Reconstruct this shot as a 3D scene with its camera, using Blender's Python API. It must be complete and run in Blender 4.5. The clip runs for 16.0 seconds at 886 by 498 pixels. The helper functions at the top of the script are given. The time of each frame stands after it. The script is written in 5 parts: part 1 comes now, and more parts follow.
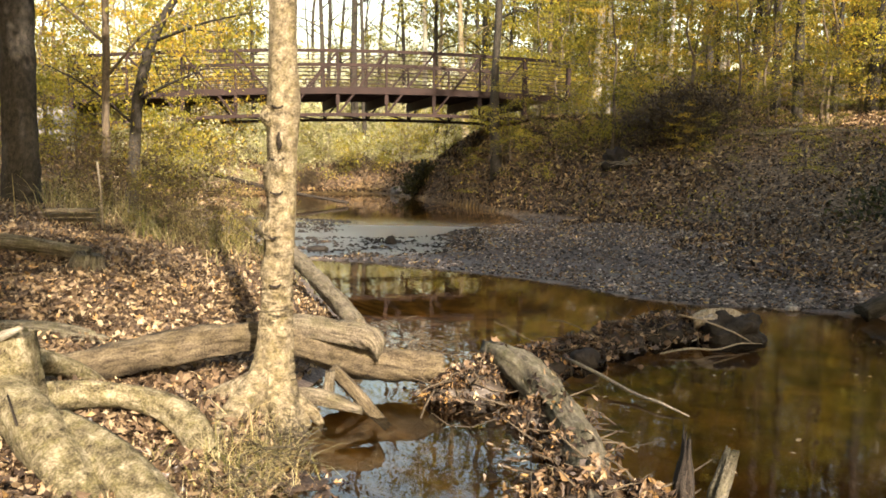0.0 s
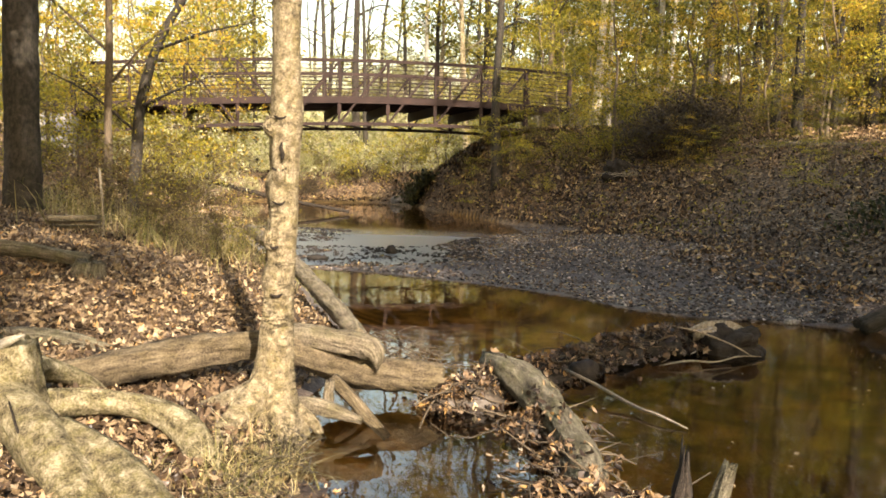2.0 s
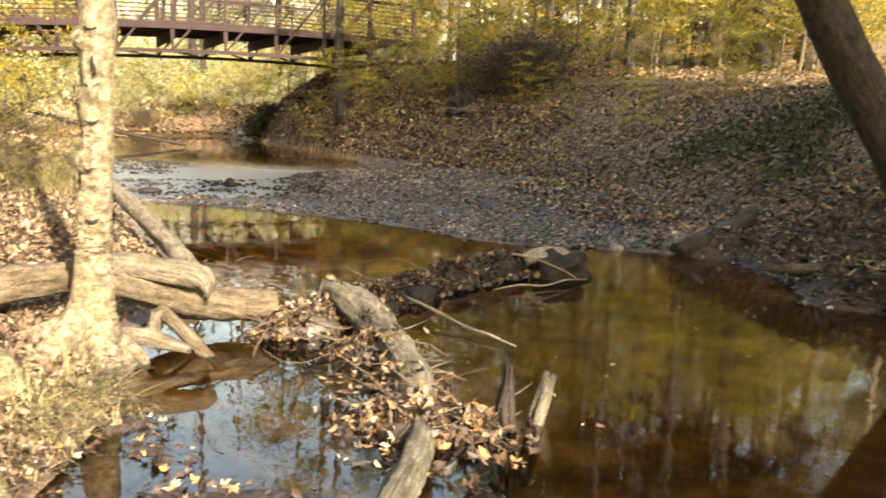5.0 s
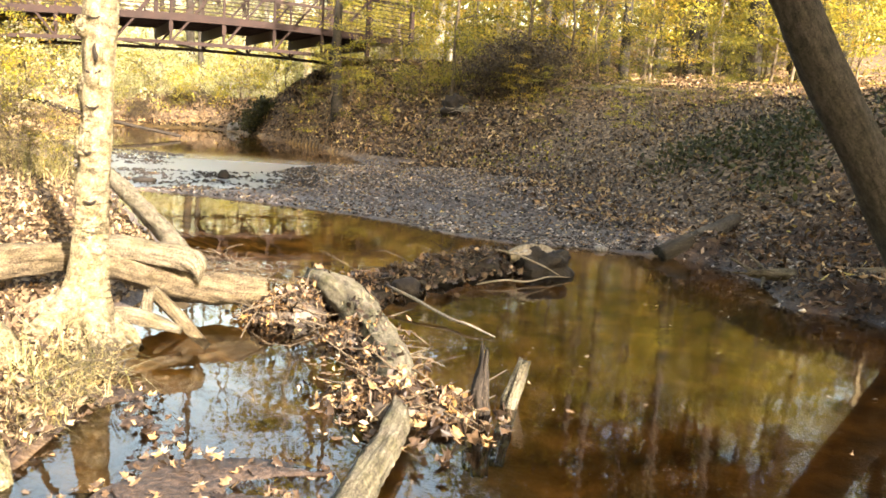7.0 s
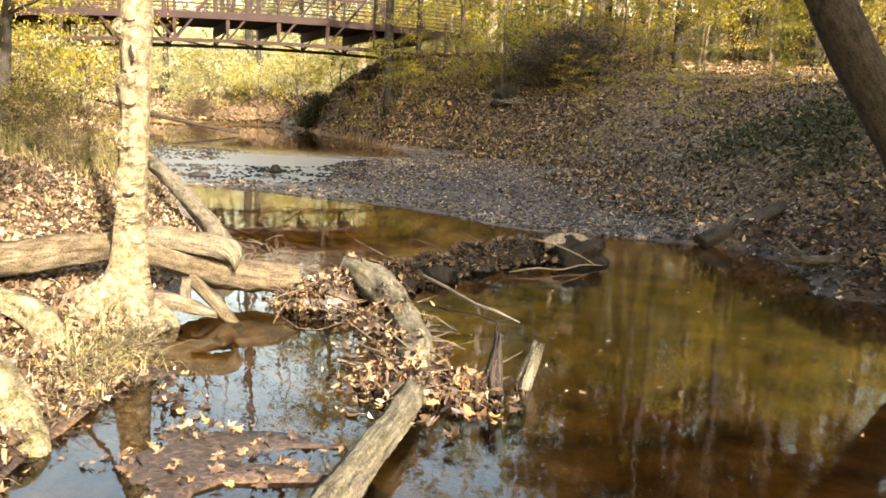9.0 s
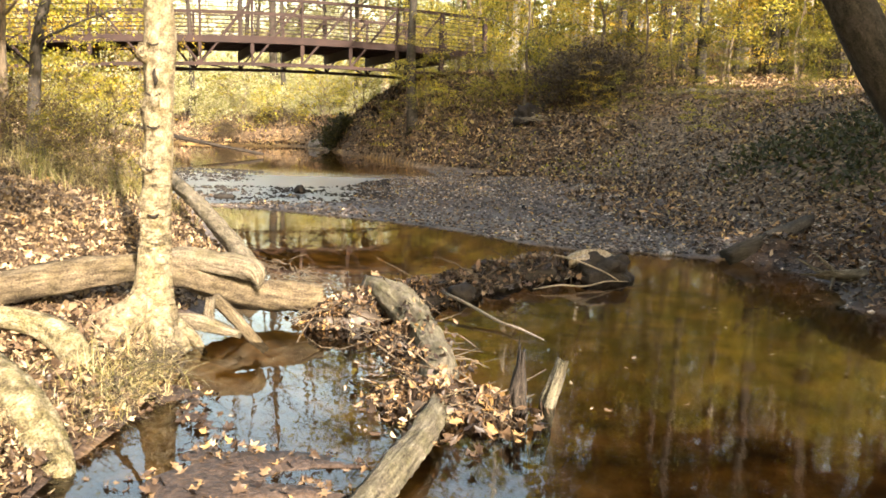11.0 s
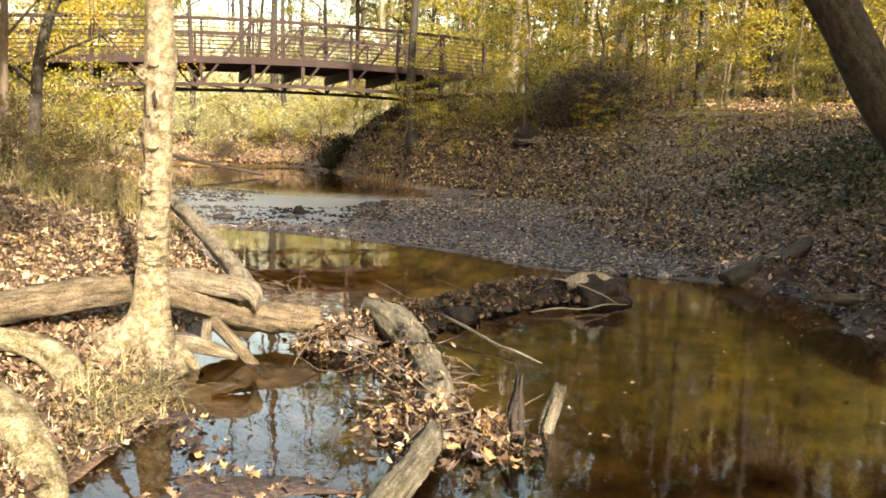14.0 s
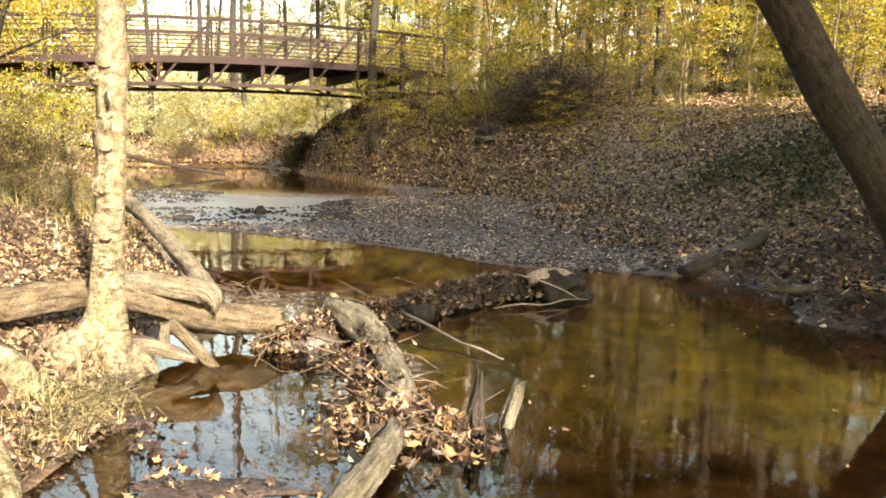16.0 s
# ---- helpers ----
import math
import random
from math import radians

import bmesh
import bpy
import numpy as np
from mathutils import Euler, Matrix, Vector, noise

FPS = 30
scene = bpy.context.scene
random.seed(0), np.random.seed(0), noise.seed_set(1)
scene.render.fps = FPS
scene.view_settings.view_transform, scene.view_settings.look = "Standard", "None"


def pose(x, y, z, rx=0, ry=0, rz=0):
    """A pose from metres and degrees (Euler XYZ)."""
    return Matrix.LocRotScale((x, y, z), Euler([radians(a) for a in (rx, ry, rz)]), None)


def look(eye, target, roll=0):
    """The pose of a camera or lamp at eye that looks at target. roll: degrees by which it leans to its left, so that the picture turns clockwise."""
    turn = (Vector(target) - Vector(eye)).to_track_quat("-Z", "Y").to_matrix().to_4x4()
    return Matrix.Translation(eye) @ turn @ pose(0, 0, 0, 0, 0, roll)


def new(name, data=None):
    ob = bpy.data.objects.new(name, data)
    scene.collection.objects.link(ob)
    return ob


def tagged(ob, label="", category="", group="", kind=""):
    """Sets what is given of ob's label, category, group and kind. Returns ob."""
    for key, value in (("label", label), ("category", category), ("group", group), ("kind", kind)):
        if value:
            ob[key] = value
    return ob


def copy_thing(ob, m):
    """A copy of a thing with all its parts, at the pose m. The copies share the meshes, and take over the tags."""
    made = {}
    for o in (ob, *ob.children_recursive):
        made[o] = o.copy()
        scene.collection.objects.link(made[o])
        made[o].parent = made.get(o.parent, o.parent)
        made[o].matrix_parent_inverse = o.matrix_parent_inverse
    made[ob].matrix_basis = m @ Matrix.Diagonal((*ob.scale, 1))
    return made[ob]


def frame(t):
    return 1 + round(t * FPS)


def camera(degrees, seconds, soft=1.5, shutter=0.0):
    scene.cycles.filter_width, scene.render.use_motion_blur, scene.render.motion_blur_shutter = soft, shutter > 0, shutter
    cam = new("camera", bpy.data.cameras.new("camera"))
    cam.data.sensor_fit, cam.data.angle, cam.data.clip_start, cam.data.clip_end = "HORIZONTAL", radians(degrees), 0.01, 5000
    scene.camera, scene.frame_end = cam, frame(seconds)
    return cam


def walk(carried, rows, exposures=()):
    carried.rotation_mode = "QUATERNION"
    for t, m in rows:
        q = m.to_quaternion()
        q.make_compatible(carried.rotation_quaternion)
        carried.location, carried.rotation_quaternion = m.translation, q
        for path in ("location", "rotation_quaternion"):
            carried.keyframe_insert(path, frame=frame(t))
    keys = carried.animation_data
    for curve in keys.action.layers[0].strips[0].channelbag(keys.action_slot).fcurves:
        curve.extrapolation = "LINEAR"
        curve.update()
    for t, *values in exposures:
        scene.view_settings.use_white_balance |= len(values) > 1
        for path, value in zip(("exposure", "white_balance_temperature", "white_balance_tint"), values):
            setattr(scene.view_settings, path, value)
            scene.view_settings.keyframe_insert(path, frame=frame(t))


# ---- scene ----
cam = camera(57.0, 16.0, soft=1.7, shutter=0.5)
PATH = [
    (0, (0.343, 0.527, 1.658), (0.302, 2.514, 1.439), 0.7),
    (0.5, (0.345, 0.523, 1.662), (0.308, 2.511, 1.451), 0.7),
    (1, (0.346, 0.516, 1.662), (0.305, 2.506, 1.463), 0.8),
    (1.5, (0.339, 0.509, 1.666), (0.294, 2.499, 1.478), 1.0),
    (2, (0.338, 0.504, 1.669), (0.297, 2.494, 1.473), 1.2),
    (2.5, (0.348, 0.517, 1.647), (0.333, 2.504, 1.417), 1.5),
    (3, (0.366, 0.523, 1.641), (0.45, 2.511, 1.438), 2.8),
    (3.5, (0.378, 0.53, 1.62), (0.529, 2.509, 1.369), 3.3),
    (4, (0.376, 0.526, 1.612), (0.517, 2.501, 1.334), 4.1),
    (4.5, (0.399, 0.519, 1.585), (0.617, 2.476, 1.235), 3.4),
    (5, (0.437, 0.504, 1.588), (0.767, 2.448, 1.251), 2.2),
    (5.2, (0.451, 0.496, 1.59), (0.822, 2.434, 1.262), 2.7),
    (7.3, (0.465, 0.23, 1.568), (0.799, 2.173, 1.233), 4.4),
    (7.5, (0.489, 0.192, 1.582), (0.752, 2.152, 1.286), 2.9),
    (8, (0.64, 0.145, 1.58), (0.832, 2.105, 1.231), 2.6),
    (8.2, (0.654, 0.112, 1.579), (0.852, 2.069, 1.217), 3.1),
    (10.3, (0.715, 0.083, 1.566), (0.91, 2.047, 1.241), 1.7),
    (10.5, (0.71, 0.087, 1.571), (0.884, 2.054, 1.255), 1.7),
    (11, (0.7, 0.103, 1.566), (0.842, 2.072, 1.248), 1.9),
    (11.5, (0.69, 0.11, 1.565), (0.812, 2.081, 1.247), 2.2),
    (12, (0.693, 0.106, 1.572), (0.807, 2.081, 1.281), 1.8),
    (12.5, (0.695, 0.115, 1.58), (0.817, 2.093, 1.308), 1.8),
    (13, (0.697, 0.105, 1.581), (0.825, 2.083, 1.317), 2.1),
    (13.5, (0.697, 0.104, 1.584), (0.818, 2.084, 1.322), 2.1),
    (14, (0.706, 0.112, 1.58), (0.849, 2.089, 1.312), 2.2),
    (14.5, (0.712, 0.115, 1.583), (0.874, 2.091, 1.317), 2.1),
    (15, (0.717, 0.111, 1.588), (0.895, 2.087, 1.333), 1.9),
    (15.5, (0.735, 0.095, 1.587), (0.946, 2.066, 1.323), 1.7),
    (16, (0.742, 0.096, 1.586), (0.97, 2.064, 1.315), 1.6),
]
walk(cam, [(t, look(eye, target, roll)) for t, eye, target, roll in PATH], exposures=((0, 1.75, 7350, 12), (2.5, 1.75, 7350, 12), (3.5, 1.97, 7350, 12), (4.0, 1.99, 7350, 12), (5, 2.37, 7350, 12), (7.4, 2.82, 7350, 12), (8.2, 2.62, 7350, 12), (10.4, 2.49, 7350, 12), (11.5, 2.36, 7350, 12), (13, 2.21, 7350, 12), (14.5, 2.24, 7350, 12), (16, 2.44, 7350, 12)))

# ---- world, sun ----
SUN_AZ, SUN_EL = 159.5, 33.0
world = bpy.data.worlds.new("sky")
scene.world = world
world.use_nodes = True
wn = world.node_tree
sky = wn.nodes.new("ShaderNodeTexSky")
sky.sky_type = "NISHITA"
sky.sun_disc = False
sky.dust_density, sky.air_density, sky.ozone_density = 3.0, 1.8, 1.0
sky.sun_elevation, sky.sun_rotation = radians(SUN_EL), radians(SUN_AZ)
wn.links.new(sky.outputs[0], wn.nodes["Background"].inputs[0])
wn.nodes["Background"].inputs[1].default_value = 0.15
sun_to = Vector((math.sin(radians(SUN_AZ)) * math.cos(radians(SUN_EL)), math.cos(radians(SUN_AZ)) * math.cos(radians(SUN_EL)), math.sin(radians(SUN_EL))))
sun = new("sun", bpy.data.lights.new("sun", "SUN"))
sun.data.energy, sun.data.angle, sun.data.color = 5.0, radians(0.6), (1.0, 0.93, 0.87)
sun.matrix_world = look(sun_to * 60, (0, 0, 0))


# ---- materials ----
def ramp(nodes, stops):
    r = nodes.new("ShaderNodeValToRGB")
    while len(r.color_ramp.elements) < len(stops):
        r.color_ramp.elements.new(0.5)
    for e, (p, c) in zip(r.color_ramp.elements, stops):
        e.position, e.color = p, (*c, 1)
    return r


def blank(name):
    m = bpy.data.materials.new(name)
    m.use_nodes = True
    t = m.node_tree
    return m, t, t.nodes["Principled BSDF"], t.nodes["Material Output"]


def surface(name, stops, scale=6.0, fine=60.0, rough=0.85, bump=0.3, reach=0.02, coords="Object", stretch=(1, 1, 1), spec=0.3, metal=0.0):
    """Two scales of noise into a colour ramp, with relief."""
    m, t, b, out = blank(name)
    N, L = t.nodes, t.links
    tc, mp = N.new("ShaderNodeTexCoord"), N.new("ShaderNodeMapping")
    mp.inputs["Scale"].default_value = stretch
    L.new(tc.outputs[coords], mp.inputs[0])
    n1, n2 = N.new("ShaderNodeTexNoise"), N.new("ShaderNodeTexNoise")
    n1.inputs["Scale"].default_value, n2.inputs["Scale"].default_value = scale, fine
    n1.inputs["Detail"].default_value, n2.inputs["Detail"].default_value = 5, 4
    for n in (n1, n2):
        L.new(mp.outputs[0], n.inputs["Vector"])
    mix = N.new("ShaderNodeMix")
    mix.inputs[0].default_value = 0.45
    L.new(n1.outputs["Fac"], mix.inputs[2])
    L.new(n2.outputs["Fac"], mix.inputs[3])
    r = ramp(N, stops)
    L.new(mix.outputs[0], r.inputs[0])
    L.new(r.outputs[0], b.inputs["Base Color"])
    bp = N.new("ShaderNodeBump")
    bp.inputs["Strength"].default_value, bp.inputs["Distance"].default_value = bump, reach
    L.new(mix.outputs[0], bp.inputs["Height"])
    L.new(bp.outputs[0], b.inputs["Normal"])
    b.inputs["Roughness"].default_value = rough
    b.inputs["Specular IOR Level"].default_value = spec
    b.inputs["Metallic"].default_value = metal
    return m


def bark(name, dark, mid, light, moss=None, along=3.0, round_=14.0, bump=0.8, reach=0.02, scars=0.0, blotch=8.0):
    """Bark or weathered wood in tube coordinates (u round, v metres along): fine streaks, grain, blotches of moss."""
    m, t, b, out = blank(name)
    N, L = t.nodes, t.links
    tc, mp = N.new("ShaderNodeTexCoord"), N.new("ShaderNodeMapping")
    mp.inputs["Scale"].default_value = (round_, along, 1)
    L.new(tc.outputs["UV"], mp.inputs[0])

    def cloud(scale, detail, source, rough=0.6):
        n = N.new("ShaderNodeTexNoise")
        n.inputs["Scale"].default_value, n.inputs["Detail"].default_value, n.inputs["Roughness"].default_value = scale, detail, rough
        L.new(source, n.inputs["Vector"])
        return n

    streak = cloud(2.2, 8, mp.outputs[0], 0.65)
    grain = cloud(85, 8, tc.outputs["Object"], 0.75)
    blot = cloud(blotch, 8, tc.outputs["Object"], 0.7)
    mix = N.new("ShaderNodeMix")
    mix.inputs[0].default_value = 0.5
    L.new(streak.outputs["Fac"], mix.inputs[2])
    L.new(grain.outputs["Fac"], mix.inputs[3])
    r = ramp(N, ((0.40, dark), (0.5, mid), (0.62, light)))
    L.new(mix.outputs[0], r.inputs[0])
    r2 = ramp(N, ((0.40, (0, 0, 0)), (0.72, (1, 1, 1))))
    L.new(blot.outputs["Fac"], r2.inputs[0])
    tint = N.new("ShaderNodeMix")
    tint.data_type, tint.blend_type = "RGBA", "MULTIPLY"
    tint.inputs[7].default_value = (*(moss or (0.75, 0.72, 0.66)), 1)
    L.new(r2.outputs[0], tint.inputs[0])
    L.new(r.outputs[0], tint.inputs[6])
    L.new(tint.outputs[2], b.inputs["Base Color"])
    bp = N.new("ShaderNodeBump")
    bp.inputs["Strength"].default_value, bp.inputs["Distance"].default_value = bump, reach
    L.new(mix.outputs[0], bp.inputs["Height"])
    if scars:
        # old branch collars: short dark cracks running round the stem
        mp2 = N.new("ShaderNodeMapping")
        mp2.inputs["Scale"].default_value = (0.8, 8.5, 1)
        L.new(tc.outputs["UV"], mp2.inputs[0])
        ring, gap = cloud(1.6, 5, mp2.outputs[0], 0.6), cloud(3.2, 4, tc.outputs["Object"], 0.6)
        rr = ramp(N, ((0.475, (0, 0, 0)), (0.5, (1, 1, 1)), (0.515, (0, 0, 0))))
        gg = ramp(N, ((0.48, (0, 0, 0)), (0.56, (1, 1, 1))))
        L.new(ring.outputs["Fac"], rr.inputs[0])
        L.new(gap.outputs["Fac"], gg.inputs[0])
        both, dark_in = N.new("ShaderNodeMath"), N.new("ShaderNodeMix")
        both.operation = "MULTIPLY"
        L.new(rr.outputs[0], both.inputs[0])
        L.new(gg.outputs[0], both.inputs[1])
        amount = N.new("ShaderNodeMath")
        amount.operation = "MULTIPLY"
        amount.inputs[1].default_value = scars
        L.new(both.outputs[0], amount.inputs[0])
        dark_in.data_type = "RGBA"
        dark_in.inputs[7].default_value = (*(0.3 * v for v in dark), 1)
        L.new(amount.outputs[0], dark_in.inputs[0])
        L.new(tint.outputs[2], dark_in.inputs[6])
        L.new(dark_in.outputs[2], b.inputs["Base Color"])
        low = N.new("ShaderNodeMath")
        low.operation = "SUBTRACT"
        L.new(mix.outputs[0], low.inputs[0])
        L.new(amount.outputs[0], low.inputs[1])
        L.new(low.outputs[0], bp.inputs["Height"])
    L.new(bp.outputs[0], b.inputs["Normal"])
    b.inputs["Roughness"].default_value, b.inputs["Specular IOR Level"].default_value = 0.9, 0.2
    return m


def leafy(name, stops, through_light=0.4, rough=0.6):
    """Leaves: a colour of its own for each, dull gloss, light coming through."""
    m, t, b, out = blank(name)
    N, L = t.nodes, t.links
    g = N.new("ShaderNodeNewGeometry")
    r = ramp(N, stops)
    L.new(g.outputs["Random Per Island"], r.inputs[0])
    tc, nz = N.new("ShaderNodeTexCoord"), N.new("ShaderNodeTexNoise")
    nz.inputs["Scale"].default_value = 45
    L.new(tc.outputs["Object"], nz.inputs["Vector"])
    mottle = ramp(N, ((0.3, (0.6, 0.58, 0.5)), (0.65, (1, 1, 1))))
    L.new(nz.outputs["Fac"], mottle.inputs[0])
    mul = N.new("ShaderNodeMix")
    mul.data_type, mul.blend_type = "RGBA", "MULTIPLY"
    mul.inputs[0].default_value = 1
    L.new(r.outputs[0], mul.inputs[6])
    L.new(mottle.outputs[0], mul.inputs[7])
    L.new(mul.outputs[2], b.inputs["Base Color"])
    b.inputs["Roughness"].default_value, b.inputs["Specular IOR Level"].default_value = rough, 0.3
    tr, ms = N.new("ShaderNodeBsdfTranslucent"), N.new("ShaderNodeMixShader")
    L.new(mul.outputs[2], tr.inputs[0])
    ms.inputs[0].default_value = through_light
    L.new(b.outputs[0], ms.inputs[1])
    L.new(tr.outputs[0], ms.inputs[2])
    L.new(ms.outputs[0], out.inputs["Surface"])
    return m


def water_material():
    m, t, b, out = blank("stream_water")
    N, L = t.nodes, t.links
    tc, mp, n = N.new("ShaderNodeTexCoord"), N.new("ShaderNodeMapping"), N.new("ShaderNodeTexNoise")
    mp.inputs["Scale"].default_value = (1.0, 0.55, 1.0)
    n.inputs["Scale"].default_value, n.inputs["Detail"].default_value = 5.0, 3
    L.new(tc.outputs["Object"], mp.inputs[0])
    L.new(mp.outputs[0], n.inputs["Vector"])
    bp = N.new("ShaderNodeBump")
    bp.inputs["Strength"].default_value, bp.inputs["Distance"].default_value = 0.12, 0.012
    L.new(n.outputs["Fac"], bp.inputs["Height"])
    # the shallow riffle over the flat upstream is ruffled, the pools are still
    xyz, rise, fall, both, n2, bp2 = (N.new("ShaderNode" + k) for k in ("SeparateXYZ", "MapRange", "MapRange", "Math", "TexNoise", "Bump"))
    L.new(tc.outputs["Object"], xyz.inputs[0])
    for node, a, b0, c, d in ((rise, 13.3, 14.2, 0.0, 0.27), (fall, 20.5, 24.0, 1.0, 0.0)):
        for key, value in (("From Min", a), ("From Max", b0), ("To Min", c), ("To Max", d)):
            node.inputs[key].default_value = value
        L.new(xyz.outputs["Y"], node.inputs[0])
    both.operation = "MULTIPLY"
    L.new(rise.outputs[0], both.inputs[0])
    L.new(fall.outputs[0], both.inputs[1])
    n2.inputs["Scale"].default_value, n2.inputs["Detail"].default_value = 22.0, 4
    L.new(mp.outputs[0], n2.inputs["Vector"])
    bp2.inputs["Distance"].default_value = 0.02
    L.new(both.outputs[0], bp2.inputs["Strength"])
    L.new(n2.outputs["Fac"], bp2.inputs["Height"])
    L.new(bp.outputs[0], bp2.inputs["Normal"])
    fr, tp, gl, ms = N.new("ShaderNodeFresnel"), N.new("ShaderNodeBsdfTransparent"), N.new("ShaderNodeBsdfGlossy"), N.new("ShaderNodeMixShader")
    fr.inputs["IOR"].default_value = 1.46
    tp.inputs[0].default_value = (0.77, 0.61, 0.38, 1)
    gl.inputs["Color"].default_value = (1, 1, 1, 1)
    add = N.new("ShaderNodeMath")
    add.operation = "ADD"
    flow = N.new("ShaderNodeMapRange")
    for key, value in (("From Min", 1.0), ("From Max", 2.6), ("To Min", 0.015), ("To Max", 0.045)):
        flow.inputs[key].default_value = value
    L.new(xyz.outputs["X"], flow.inputs[0])
    L.new(flow.outputs[0], add.inputs[1])
    L.new(both.outputs[0], add.inputs[0])
    L.new(add.outputs[0], gl.inputs["Roughness"])
    L.new(bp2.outputs[0], gl.inputs["Normal"])
    L.new(bp.outputs[0], fr.inputs["Normal"])
    L.new(fr.outputs[0], ms.inputs[0])
    L.new(tp.outputs[0], ms.inputs[1])
    L.new(gl.outputs[0], ms.inputs[2])
    L.new(ms.outputs[0], out.inputs["Surface"])
    return m


def ground_material():
    """Leaf mould, with wet gravel on the bar and brown sand under water."""
    m, t, b, out = blank("stream_ground")
    N, L = t.nodes, t.links
    tc = N.new("ShaderNodeTexCoord")

    def noisy(scale, detail, stops):
        n = N.new("ShaderNodeTexNoise")
        n.inputs["Scale"].default_value, n.inputs["Detail"].default_value = scale, detail
        L.new(tc.outputs["Object"], n.inputs["Vector"])
        r = ramp(N, stops)
        L.new(n.outputs["Fac"], r.inputs[0])
        return n, r

    vo = N.new("ShaderNodeTexVoronoi")
    vo.inputs["Scale"].default_value = 16
    L.new(tc.outputs["Object"], vo.inputs["Vector"])
    lit = ramp(N, ((0.0, (0.03, 0.02, 0.012)), (0.35, (0.075, 0.047, 0.026)), (0.7, (0.14, 0.09, 0.05)), (1.0, (0.24, 0.17, 0.1))))
    sep = N.new("ShaderNodeSeparateColor")
    L.new(vo.outputs["Color"], sep.inputs[0])
    L.new(sep.outputs[0], lit.inputs[0])
    n_g, grav = noisy(38, 6, ((0.3, (0.02, 0.016, 0.014)), (0.5, (0.06, 0.048, 0.042)), (0.7, (0.15, 0.125, 0.11))))
    n_b, bed = noisy(2.6, 8, ((0.3, (0.07, 0.04, 0.013)), (0.5, (0.28, 0.165, 0.047)), (0.68, (0.56, 0.35, 0.12))))
    ag, ab = N.new("ShaderNodeAttribute"), N.new("ShaderNodeAttribute")
    ag.attribute_name, ab.attribute_name = "gravel", "bed"
    m1, m2 = N.new("ShaderNodeMix"), N.new("ShaderNodeMix")
    for mm in (m1, m2):
        mm.data_type = "RGBA"
    L.new(ag.outputs["Fac"], m1.inputs[0])
    L.new(lit.outputs[0], m1.inputs[6])
    L.new(grav.outputs[0], m1.inputs[7])
    L.new(ab.outputs["Fac"], m2.inputs[0])
    L.new(m1.outputs[2], m2.inputs[6])
    L.new(bed.outputs[0], m2.inputs[7])
    # multiplies the colour darker by a mask over right bed and near shore
    darken, adarken = N.new("ShaderNodeMix"), N.new("ShaderNodeAttribute")
    darken.data_type, darken.blend_type, adarken.attribute_name = "RGBA", "MULTIPLY", "darken"
    darken.inputs[7].default_value = (0.42, 0.33, 0.26, 1)
    L.new(adarken.outputs["Fac"], darken.inputs[0])
    L.new(m2.outputs[2], darken.inputs[6])
    L.new(darken.outputs[2], b.inputs["Base Color"])
    bp = N.new("ShaderNodeBump")
    bp.inputs["Strength"].default_value, bp.inputs["Distance"].default_value = 0.6, 0.03
    L.new(n_g.outputs["Fac"], bp.inputs["Height"])
    L.new(bp.outputs[0], b.inputs["Normal"])
    aw, mr, mg = N.new("ShaderNodeAttribute"), N.new("ShaderNodeMapRange"), N.new("ShaderNodeMapRange")
    aw.attribute_name = "wet"
    mr.inputs["To Min"].default_value, mr.inputs["To Max"].default_value = 0.85, 0.28
    mg.inputs["To Min"].default_value, mg.inputs["To Max"].default_value = 0.25, 0.75
    for node, key in ((mr, "Roughness"), (mg, "Specular IOR Level")):
        L.new(aw.outputs["Fac"], node.inputs[0])
        L.new(node.outputs[0], b.inputs[key])
    return m


WATER = water_material()
GROUND = ground_material()
BARK_GREY = bark("grey_bark", (0.085, 0.066, 0.04), (0.25, 0.20, 0.125), (0.50, 0.42, 0.285), (0.48, 0.46, 0.25), along=9, round_=5, bump=1.0, reach=0.035, scars=0.8, blotch=14.0)
BARK_ROOT = bark("mossy_root_bark", (0.045, 0.034, 0.018), (0.23, 0.19, 0.11), (0.52, 0.45, 0.31), (0.44, 0.44, 0.19), along=3.5, round_=4, bump=1.0, reach=0.04, scars=0.3, blotch=17.0)
BARK_DARK = bark("dark_bark", (0.012, 0.010, 0.008), (0.036, 0.030, 0.023), (0.075, 0.062, 0.048), (0.8, 0.84, 0.7), along=4.0, round_=12)
BARK_PALE = bark("pale_bark", (0.22, 0.19, 0.14), (0.40, 0.36, 0.28), (0.56, 0.51, 0.42))
BARK_STICK = bark("bleached_stick", (0.10, 0.08, 0.055), (0.26, 0.22, 0.16), (0.42, 0.37, 0.28), along=20, round_=4)
BARK_TWIG = bark("twig_bark", (0.05, 0.037, 0.024), (0.115, 0.088, 0.058), (0.2, 0.155, 0.105))
WOOD_LOG = bark("weathered_log", (0.035, 0.025, 0.015), (0.115, 0.088, 0.055), (0.235, 0.19, 0.12), (0.55, 0.52, 0.36), along=2.6, round_=7, bump=1.0, reach=0.03)
WOOD_GREY = bark("silver_driftwood", (0.05, 0.038, 0.026), (0.155, 0.125, 0.085), (0.30, 0.25, 0.175), (0.5, 0.52, 0.36), along=2.6, round_=7, bump=1.0, reach=0.03)
WOOD_MOSS = bark("mossy_log", (0.035, 0.028, 0.02), (0.13, 0.11, 0.078), (0.27, 0.24, 0.175), (0.42, 0.45, 0.24), along=2.0, round_=9, bump=1.0, reach=0.03)
WOOD_BLACK = bark("sodden_wood", (0.008, 0.006, 0.005), (0.026, 0.02, 0.015), (0.07, 0.055, 0.04), along=2, round_=14)
